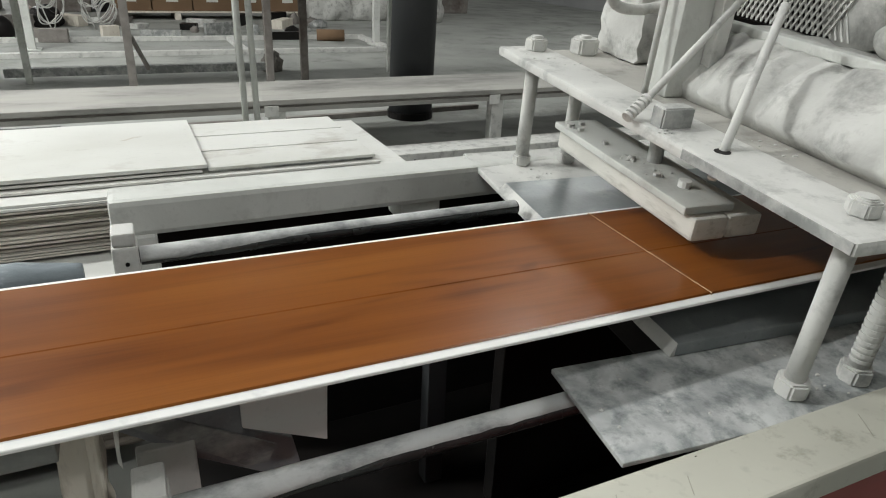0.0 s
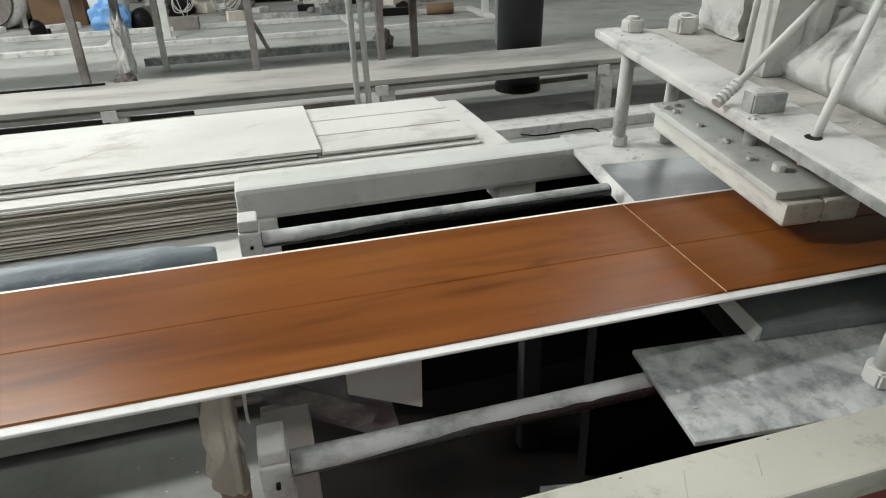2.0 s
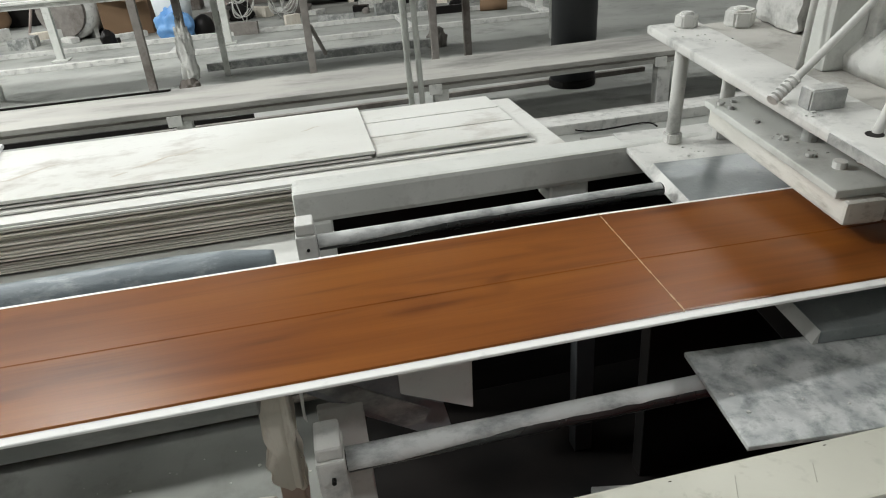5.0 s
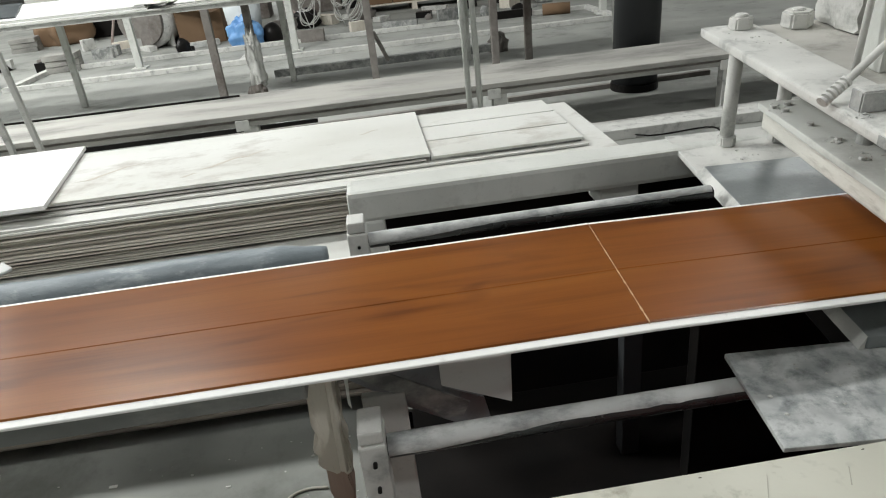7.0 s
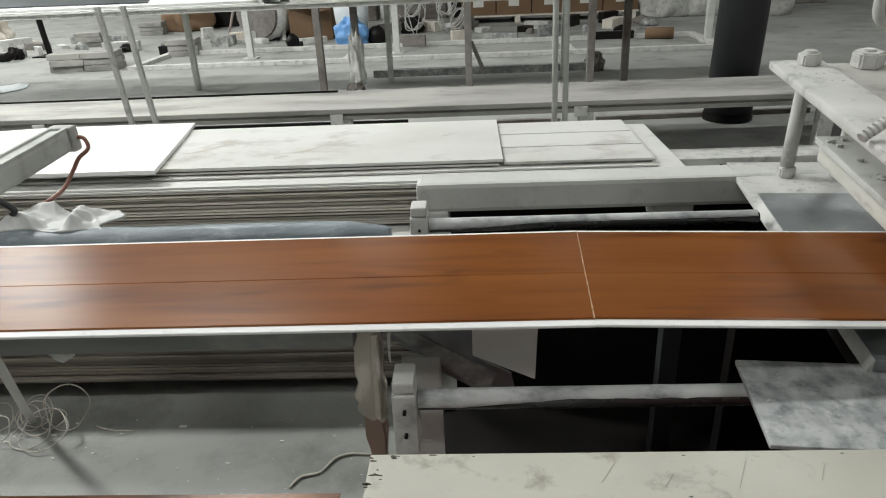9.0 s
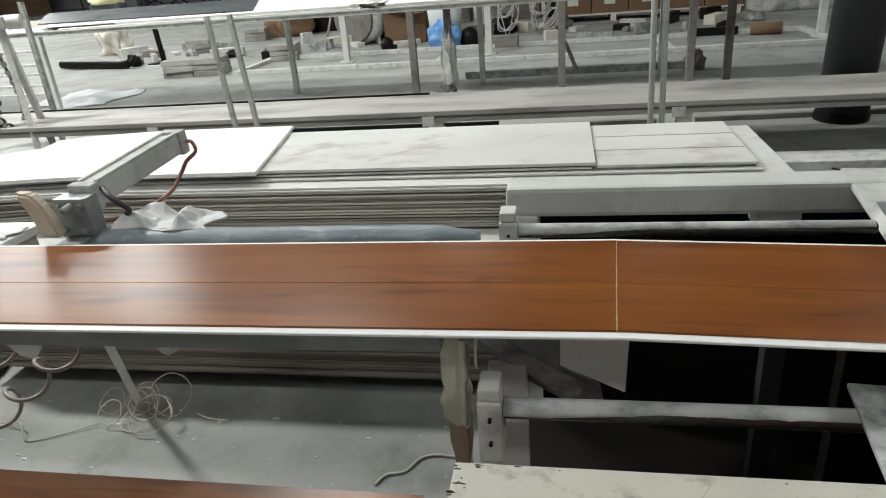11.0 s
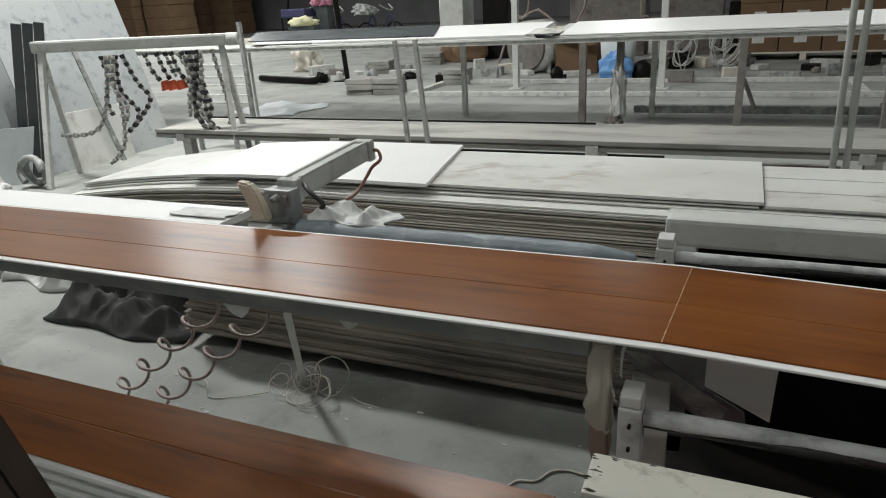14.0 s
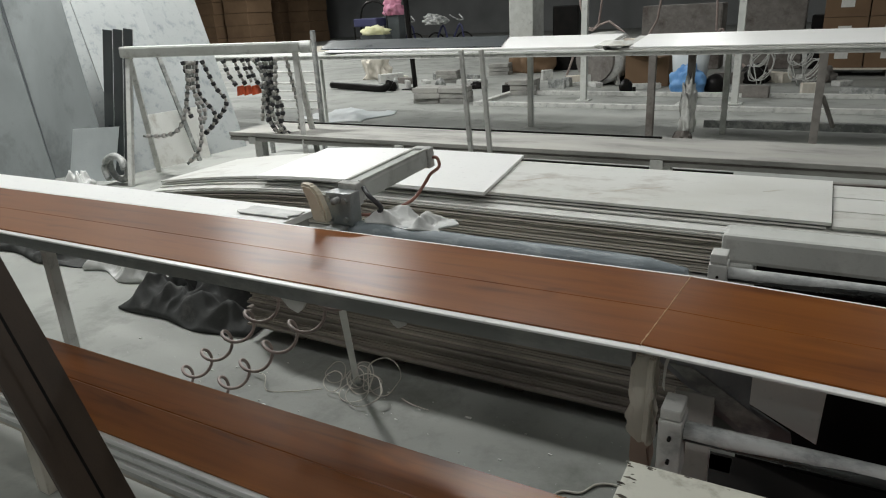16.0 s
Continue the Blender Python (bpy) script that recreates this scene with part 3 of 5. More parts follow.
def wrapped_pipe():
    b = bmesh.new()
    nx, ns = 90, 20
    rings = []
    for i in range(nx + 1):
        x = -0.99 + 0.955 * i / nx
        ring = []
        for k in range(ns):
            a = 2 * math.pi * k / ns
            r = 0.036 * (1 + 0.06 * noise.noise(Vector((x * 9, math.cos(a) * 1.2, math.sin(a) * 1.2))) + 0.02 * noise.noise(Vector((x * 40, 2 * math.cos(a), 2 * math.sin(a)))))
            if i > nx - 8:
                r *= 1 - 0.05 * (i - nx + 8)
            ring.append(b.verts.new((x, 0.455 + r * math.cos(a), 0.842 + r * math.sin(a))))
        rings.append(ring)
    for r0, r1 in zip(rings, rings[1:]):
        for k in range(ns):
            b.faces.new((r0[k], r0[(k + 1) % ns], r1[(k + 1) % ns], r1[k]))
    b.faces.new(rings[0])
    b.faces.new(rings[-1])
    e = thing("wrapped_pipe", (-0.5, 0.455, 0), "grey pipe wrapped in dusty plastic film on posts", "pipe")
    part("pipe", b, FILMWRAP, e, smooth=True)
    for x in (-0.85, -0.15):
        part("arm", box(x - 0.015, x + 0.015, 0.296, 0.48, 0.79, 0.806), STEEL, e)
        part("riser", box(x - 0.015, x + 0.015, 0.296, 0.31, 0.806, 0.83), STEEL, e)
    solo("plastic_film", cloth_sheet(-0.9, -0.66, 0.45, 0.56, 0.876, 0.035, 11, 4.0, 60, 36, 0.0015), CLEARWRAP, "crumpled clear plastic film lying on the pipe", "film", smooth=True)
    solo("film_scrap", cloth_sheet(-1.3, -1.1, 0.365, 0.435, 0.893, 0.008, 9, 9.0, 36, 18, 0.0012), CLEARWRAP, "crumpled clear plastic scrap on the white panel", "film", smooth=True)


def pusher():
    e = thing("pneumatic_pusher", (-0.98, 0.45, 0), "dusty pneumatic cylinder with a red hose on a bracket", "pneumatic cylinder")
    part("stand", box(-1.0, -0.94, 0.296, 0.50, 0.83, 0.87, 0.004), STEEL, e)
    a, b = Vector((-0.965, 0.50, 0.950)), Vector((-0.955, 0.86, 0.972))
    body = beam(a, b, 0.056, 0.058, 0.01)
    for s in (-0.022, 0.022):
        beam(a + Vector((s, 0, 0.031)), b + Vector((s, 0, 0.031)), 0.01, 0.008, 0.002, body)
    cyl = part("cylinder", body, CASTING, e, "grey aluminium cylinder barrel")
    d = (b - a).normalized()
    part("end_cap", beam(b, b + d * 0.035, 0.066, 0.068, 0.006), DUSTY, cyl)
    part("front_cap", beam(a - d * 0.03, a, 0.066, 0.068, 0.006), DUSTY, cyl)
    part("bracket", box(-1.01, -0.925, 0.425, 0.475, 0.87, 0.965, 0.006), SLATE, e, "dark bolted steel bracket")
    part("piston", rod((-0.967, 0.47, 0.948), (-0.965, 0.40, 0.945), 0.009, seg=12), ROD, e, smooth=True)
    for x in (-0.995, -0.94):
        for z in (0.89, 0.945):
            part("bolt", rod((x, 0.415, z), (x, 0.428, z), 0.008, seg=8), STEEL, e)
    part("pusher_pad", prism([(-1.056, 0.998), (-1.018, 0.994), (-0.996, 0.972), (-0.976, 0.925), (-0.968, 0.892), (-1.02, 0.892), (-1.03, 0.94)], "y", 0.372, 0.402, bevel=0.006), PAD, e, "worn cream plastic pusher pad")
    part("hose", tube([(-0.93, 0.885, 0.972), (-0.905, 0.882, 0.972), (-0.895, 0.875, 0.945), (-0.92, 0.86, 0.922), (-0.935, 0.84, 0.89), (-0.95, 0.78, 0.85), (-0.96, 0.62, 0.85), (-0.965, 0.49, 0.885)], 0.0055), REDHOSE, e, "red air hose", smooth=True)
    part("lower_hose", tube([(-0.93, 0.50, 0.965), (-0.89, 0.47, 0.95), (-0.86, 0.48, 0.915), (-0.9, 0.49, 0.89)], 0.007), BEADDARK, e, smooth=True)


# ---- stacked sheets ----
def droop(x):
    """How far the bowed sheets sag towards their free west end."""
    return 0.115 * max(0.0, (-1.6 - x) / 1.5) ** 2


def bowed_sheet(x0, x1, y0, y1, z, t, skew=0.0):
    b = bmesh.new()
    prev = None
    for i in range(25):
        x = x0 + (x1 - x0) * i / 24
        ring = [b.verts.new((x - skew * (y - y0), y, z + dz - droop(x - skew * (y - y0)))) for y, dz in ((y0, 0), (y1, 0), (y1, t), (y0, t))]
        if prev:
            for q in range(4):
                b.faces.new((prev[q], prev[(q + 1) % 4], ring[(q + 1) % 4], ring[q]))
        else:
            b.faces.new(ring)
        prev = ring
    b.faces.new(prev)
    return b


def sheet_pile(name, x0, x1, y0, y1, z0, z1, n, label, seed, bow=0.0, jit=0.02):
    e = thing(name, ((x0 + x1) / 2, (y0 + y1) / 2, 0), label, "stack of sheets")
    rnd = random.Random(seed)
    h = (z1 - z0) / n
    for k in range(n):
        dx0, dx1, dy = rnd.uniform(-jit, jit) * 2, rnd.uniform(-jit, jit) * 0.4, rnd.uniform(-jit, jit) * 0.5
        b = bmesh.new()
        seg = 24 if bow else 1
        t = h * rnd.uniform(0.62, 0.86)
        zz = z0 + h * k
        prev = None
        for i in range(seg + 1):
            x = x0 + dx0 + (x1 + dx1 - x0 - dx0) * i / seg
            zd = zz - (droop(x) if bow else 0.0)
            ring = [b.verts.new(p) for p in ((x, y0 + dy, zd), (x, y1 + dy, zd), (x, y1 + dy, zd + t), (x, y0 + dy, zd + t))]
            if prev:
                for q in range(4):
                    b.faces.new((prev[q], prev[(q + 1) % 4], ring[(q + 1) % 4], ring[q]))
            else:
                b.faces.new(ring)
            prev = ring
        b.faces.new(prev)
        part("sheet", b, (PALEEDGE if bow else EDGE) if k < n - 2 else SHEET, e)
    return e


def sheets():
    st = sheet_pile("sheet_stack", -2.05, -0.02, 1.03, 1.75, 0.075, 0.50, 40, "tall stack of brown-edged plastic sheets", 3)
    for x in (-1.85, -1.3, -0.75, -0.2):
        part("bearer", box(x - 0.04, x + 0.04, 1.12, 1.7, 0, 0.073, 0.003), DARKPLANK, st, "dark timber bearer")
    sheet_pile("upper_sheet_stack", -3.02, 0.9, 1.36, 2.05, 0.503, 0.665, 22, "bowed stack of dusty white plastic sheets", 7, bow=1.0, jit=0.03)
    for x0, x1, y0, z in ((-3.04, 0.8, 1.43, 0.667), (-3.05, 0.24, 1.4565, 0.679)):
        solo("thin_sheet", bowed_sheet(x0, x1, y0, 2.05, z, 0.0065), SHEET, "thin dusty white plastic sheet on the stack", "sheet", "loose sheets")
    solo("grey_white_sheet", bowed_sheet(-3.06, 0.255, 1.457, 2.05, 0.6915, 0.011), SHEET, "dusty white plastic sheet on the stack", "sheet", "loose sheets")
    for x, y, l, w in ((-0.55, 1.62, 0.16, 0.012), (-0.42, 1.7, 0.1, 0.007), (-0.6, 1.55, 0.05, 0.01), (-1.0, 1.66, 0.22, 0.006), (0.02, 1.8, 0.07, 0.006)):
        solo("dirt_smear", prism([(x, y), (x + 0.3 * l, y + 0.7 * w), (x + 0.7 * l, y + 0.5 * l), (x + l, y + 0.62 * l), (x + 0.68 * l, y + 0.5 * l + w), (x + 0.2 * l, y + 1.6 * w)], "z", 0.7026, 0.7031), SMEAR, "thin brown dirt smear on the white sheet", "smear", "dirt smears")
    e = thing("grooved_sheet", (0.2, 1.7, 0.67), "white sheet with two dark grooves on the stack", "sheet", "loose sheets")
    for k in range(3):
        part("strip", box(0.258, 0.79, 1.455 + 0.192 * k, 1.455 + 0.192 * (k + 1) - 0.009, 0.682, 0.692, 0.002), SHEET, e)
    part("groove_floor", box(0.258, 0.784, 1.462, 2.02, 0.6742, 0.6815, 0), STEEL, e)
    solo("clean_white_sheet", bowed_sheet(-2.24, -0.985, 1.39, 2.11, 0.7055, 0.0145, 0.17), BRIGHT, "clean bright white sheet lying askew on the stack", "sheet", "loose sheets")


# ---- the saw carriage, square in its own frame ----
def carriage():
    e = thing("saw_carriage", (0.827, -0.125, 0.79), "dusty white clamping carriage of a panel saw", "machine", rot=(4.6, 0, -5.2))
    part("front_base_plate", box(-0.297, 0.9, -0.05, 0.13, -0.008, 0, 0.002), PLATE, e, "smeared dusty steel plate")
    part("back_base_plate", box(-0.115, 0.9, 0.50, 0.95, -0.014, 0, 0.003), DUSTY, e, "dusty steel plate")
    part("front_slab", box(-0.108, 0.9, 0.108, 0.32, 0.001, 0.024, 0.003), SLATE, e, "dark worn steel slab with a pale edge")
    part("front_slab_end", prism([(-0.117, 0.001), (-0.1085, 0.001), (-0.1085, 0.0235)], "y", 0.109, 0.32), DUSTY, e, "pale worn slab end")
    part("back_slab_end", prism([(-0.122, 0.001), (-0.1085, 0.001), (-0.1085, 0.0195)], "y", 0.44, 0.714), DUSTY, e, "pale worn slab end")
    part("back_slab", box(-0.108, 0.9, 0.44, 0.715, 0.001, 0.02, 0.003), SLATE, e, "dark worn steel slab with a pale edge")
    # Black block stands in for the shade below the slabs.
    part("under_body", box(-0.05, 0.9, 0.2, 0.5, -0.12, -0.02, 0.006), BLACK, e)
    for n, (x, y) in enumerate(((0, 0), (0.115, 0), (0.0, 0.86), (0.12, 0.855))):
        p = part("pillar", rod((x, y, 0), (x, y, 0.243), 0.0138 if n < 2 else 0.0158, seg=28), DUSTY, e, "dust-coated threaded pillar", smooth=True)
        part("base_nut", hexnut((x, y, 0.0), 0.024 if n < 2 else 0.023, 0.026), DUSTY, p)
        part("top_nut", hexnut((x, y, 0.27 if n % 2 == 0 else 0.262), (0.021, 0.024, 0.026, 0.034)[n], (0.02, 0.024, 0.026, 0.036)[n], turn=0.4 + n), DUSTY, p)
        part("stud_end", rod((x, y, 0.28), (x, y, (0.294, 0.29, 0.302, 0.303)[n]), 0.014, seg=20, bevel=0.002), DUSTY, p, smooth=False)
        b = bmesh.new()
        for k in range(20):
            rod((x, y, 0.035 + k * 0.01), (x, y, 0.040 + k * 0.01), 0.0152 if n < 2 else 0.0168, seg=16, bm=b)
        if n == 1:
            part("thread", b, DUSTY, p)
        else:
            b.free()
    part("top_plate", box(-0.07, 0.045, -0.06, 0.905, 0.25, 0.27, 0.006), DUSTY, e, "thick dusty steel top plate with a worn edge")
    part("top_plate_step", box(0.046, 0.62, -0.3, 0.90, 0.24, 0.262, 0.004), DECK, e, "dusty flat steel deck")
    part("clamp_bar", box(-0.019, 0.078, 0.26, 0.695, 0.146, 0.16, 0.003), CASTING, e, "pale dusty clamp bar")
    part("clamp_jaw", box(-0.009, 0.058, 0.243, 0.69, 0.106, 0.1455, 0.006), JAW, e, "pale wooden clamp jaw with a chipped corner")
    part("clamp_jaw", box(0.0595, 0.125, 0.243, 0.69, 0.106, 0.1455, 0.006), JAW, e, "pale wooden clamp jaw with a chipped corner")
    for x, y in ((0.004, 0.63), (0.012, 0.55), (0.02, 0.47), (0.014, 0.385), (-0.006, 0.655), (0.026, 0.665)):
        part("clamp_bolt", hexnut((x, y, 0.1602), 0.0065, 0.006), DUSTY, e)
    # Steel nut in white plastic colour, which stands for its shine.
    part("slot_nut", rod((0.034, 0.335, 0.16), (0.034, 0.335, 0.172), 0.011, seg=12), PVC, e, "steel nut coloured white for its shine")
    part("hanger", rod((0.055, 0.45, 0.16), (0.055, 0.45, 0.25), 0.014, seg=16), STEEL, e)
    part("angle_block", box(-0.052, 0.0, 0.318, 0.345, 0.2705, 0.302, 0.002), DUSTY, e, "dusty steel angle block")
    part("angle_face", box(-0.0555, -0.0524, 0.3185, 0.3445, 0.2705, 0.3, 0.001), STEEL, e, "bare dark steel face")
    part("angle_face", box(-0.054, 0.0, 0.3145, 0.3178, 0.2705, 0.3, 0.001), STEEL, e, "bare dark steel face")
    # Flat disc: the hole's inner dark is only black colour.
    part("rod_hole", rod((-0.024, 0.213, 0.2702), (-0.024, 0.213, 0.2708), 0.012, seg=20), BLACK, e, "flat black disc for the dark of a drilled hole")
    part("worn_edge", box(-0.0718, -0.0695, -0.056, 0.24, 0.253, 0.267, 0.0004), STEEL, e, "bare worn steel edge")
    part("stay_rod", rod((-0.042, 0.2, 0.235), (0.12, 0.318, 0.455), 0.0068, seg=14), DUSTY, e, "slanting dusty steel stay", smooth=True)
    part("tension_rod", rod((-0.06, 0.372, 0.290), (0.19, 0.465, 0.46), 0.0062, seg=14), DUSTY, e, "slanting threaded rod with a spring end", smooth=True)
    for k in range(6):
        q = Vector((-0.086, 0.3645, 0.2745)) + Vector((0.0075, 0.0025, 0.0047)) * k
        part("spring_coil", rod(q, q + Vector((0.0042, 0.0014, 0.0026)), 0.0095, seg=14), DUSTY, e)
    part("thin_rod", rod((0.055, 0.52, 0.262), (0.075, 0.54, 0.6), 0.006, seg=10), DUSTY, e, smooth=True)
    part("pole", box(0.085, 0.15, 0.50, 0.56, 0.262, 0.9, 0.006), CASTING, e, "pale square steel post")
    part("pole_flange", box(0.151, 0.18, 0.48, 0.58, 0.262, 0.9, 0.004), DUSTY, e)
    prof = [(0.125, 0.2625), (0.118, 0.29), (0.135, 0.325), (0.17, 0.355), (0.215, 0.372), (0.27, 0.378), (0.42, 0.38), (0.42, 0.2625)]
    b = bmesh.new()
    prev = None
    for i in range(141):
        y = -0.42 + 0.97 * i / 140
        ring = []
        for k, (px, pz) in enumerate(prof):
            j = 0.0 if k in (0, 6, 7) else 1.0
            f = noise.noise(Vector((y * 7, k * 0.5, 2.0))) * 0.022 + abs(noise.noise(Vector((y * 13, k * 0.35, 9.0)))) * 0.02 + noise.noise(Vector((y * 19 + k * 1.3, k * 0.9, 7.0))) * 0.012 + noise.noise(Vector((y * 46 - k * 2.0, k * 1.7, 3.0))) * 0.008 - 0.012 * max(0.0, 1 - abs(noise.noise(Vector((y * 5 + k * 0.6, k * 0.8, 21.0)))) * 9)
            bulge = 0.028 * math.exp(-((y - 0.08) / 0.10) ** 2) + 0.015 * math.exp(-((y + 0.12) / 0.06) ** 2)
            ring.append(b.verts.new((px - j * (f + bulge), y, pz + j * 0.6 * (f + bulge) * (k > 2))))
        if prev:
            for k in range(len(prof)):
                q = (k + 1) % len(prof)
                b.faces.new((prev[k], prev[q], ring[q], ring[k]))
        else:
            b.faces.new(ring)
        prev = ring
    b.faces.new(prev)
    part("dust_bag", b, CANVAS, e, "long sagging canvas bag caked with dust", smooth=True)
    part("cover_rail", box(0.225, 0.25, -0.42, 0.60, 0.374, 0.392, 0.004), CASTING, e)
    bag = box(0.175, 0.33, 0.74, 0.89, 0.2625, 0.46, 0.012)
    bmesh.ops.subdivide_edges(bag, edges=bag.edges[:], cuts=7, use_grid_fill=True)
    for v in bag.verts:
        f = 0.010 * noise.noise(v.co * 26) + 0.006 * noise.noise(v.co * 60)
        v.co += Vector((f, -f, f if v.co.z > 0.3 else 0.0))
    part("bundle_bag", bag, CANVAS, e, "dusty boxed cover", smooth=True)
    b = bmesh.new()
    for k in range(22):
        d = k * 0.013
        beam((0.34, 0.70 - d, 0.385), (0.34, 0.70 - d - 0.05, 0.485), 0.003, 0.0036, 0, b)
        beam((0.344, 0.70 - d - 0.05, 0.385), (0.344, 0.70 - d, 0.485), 0.003, 0.0036, 0, b)
    tagged(part("mesh_guard", b, DUSTY, e, "diamond wire mesh guard"), kind="stuff")
    # Black sheets behind the mesh carry the dark seen through it in their colour.
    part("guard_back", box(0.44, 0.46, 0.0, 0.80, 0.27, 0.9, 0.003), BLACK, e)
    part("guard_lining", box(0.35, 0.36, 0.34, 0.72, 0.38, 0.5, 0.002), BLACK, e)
    part("fan_hood", rod((0.345, 0.375, 0.455), (0.43, 0.375, 0.455), 0.095, seg=36, bevel=0.012), CANVAS, e, "round dusty fan housing", smooth=True)
    part("side_cover", box(0.36, 0.40, -0.42, 0.24, 0.381, 0.75, 0.02), CASTING, e)
    part("elbow", tube([(0.34, 0.30, 0.40), (0.33, 0.24, 0.45), (0.34, 0.2, 0.55), (0.34, 0.2, 0.72)], 0.03, 14), CANVAS, e, smooth=True)
    rnd = random.Random(31)
    b = bmesh.new()
    spots = [(0.012, 0.47, 0.16, 0.025, 14), (0.0, 0.65, 0.16, 0.03, 12), (0.03, 0.4, 0.16, 0.03, 8), (-0.05, 0.3, 0.27, 0.03, 10), (0.0, 0.75, 0.27, 0.06, 10), (0.1, 0.25, 0.262, 0.05, 10), (-0.2, 0.06, 0.0, 0.09, 12), (0.05, 0.05, 0.0, 0.08, 14), (0.02, 0.8, 0.0, 0.06, 10), (0.2, 0.62, 0.262, 0.05, 8)]
    for cx, cy, cz, sp, n in spots:
        for k in range(n):
            r = 0.0012 + 0.0028 * rnd.random() ** 2
            join(b, lumpy(r * 1.3, r, r * 0.8, (cx + rnd.gauss(0, sp * 0.5), cy + rnd.gauss(0, sp * 0.5), cz - 0.0004), 0.4, 3.0, 1, rnd.random() * 9))
    tagged(part("dust_crumbs", b, DUSTY, e, "loose crumbs of caked dust"), kind="stuff")
    part("cable", tube([(0.0, 0.60, 0.50), (0.0, 0.60, 0.43), (0.02, 0.60, 0.405), (0.07, 0.60, 0.40), (0.11, 0.59, 0.41), (0.14, 0.57, 0.42)], 0.010), CANVAS, e, "thick dust-covered cable", smooth=True)


# ---- lower panel stack and leaning plank ----
def low_stack():
    e = thing("finished_panel_stack", (-1.5, 0.02, 0), "low stack of finished brown wood-grain panels", "stack of panels")
    y0, y1 = -0.122, 0.165
    for k in range(6):
        z = 0.40 - 0.02 * (k + 1)
        dx = 0.015 * ((k * 7) % 5 - 2)
        part("panel_core", box(-3.6, -0.16 + dx, y0 - (0.011, 0.002, 0.006, -0.004, 0.004, 0.0)[k], y1, z + 0.001, z + (0.0165 if k == 0 else 0.0185), 0.002), PVC if k % 2 == 0 else DUSTY, e)
    part("film", prism([(y0, 0.4005), (y0, 0.4025), (y0 + 0.14, 0.4025), (y0 + 0.1435, 0.4008), (y0 + 0.147, 0.4025), (y1, 0.4025), (y1, 0.4005)], "x", -3.6, -0.14), FILM, e, "brown wood-grain film with a groove")
    part("trestle", box(-3.4, -0.3, -0.1, 0.14, 0.24, 0.279, 0.004), TIMBER, e)
    for x in (-3.2, -1.9, -0.5):
        part("trestle_leg", box(x - 0.03, x + 0.03, -0.09, 0.13, 0, 0.24, 0.004), TIMBER, e)
    p = thing("leaning_plank", (-0.9, -0.45, 0), "dark brown grooved plank leaning beside the stack", "plank")
    lo, hi = Vector((-1.03, -0.30, 0.28)), Vector((-1.43, -0.30, 1.05))
    off = Vector((-0.055, 0, -0.03))
    part("board", beam(lo + off, hi + off, 0.02, 0.13, 0.004, up=(0, 1, 0)), DARKPLANK, p)
    for q in (-0.035, 0.0, 0.04):
        o = off + Vector((q * 0.88, -0.011, q * 0.46))
        part("groove_strip", beam(lo + o, hi + o, 0.002, 0.006, 0, up=(0, 1, 0)), BLACK, p)
    part("foot_block", box(-1.2, -0.9, -0.36, -0.2, 0.0, 0.27, 0.004), DUSTY, p)


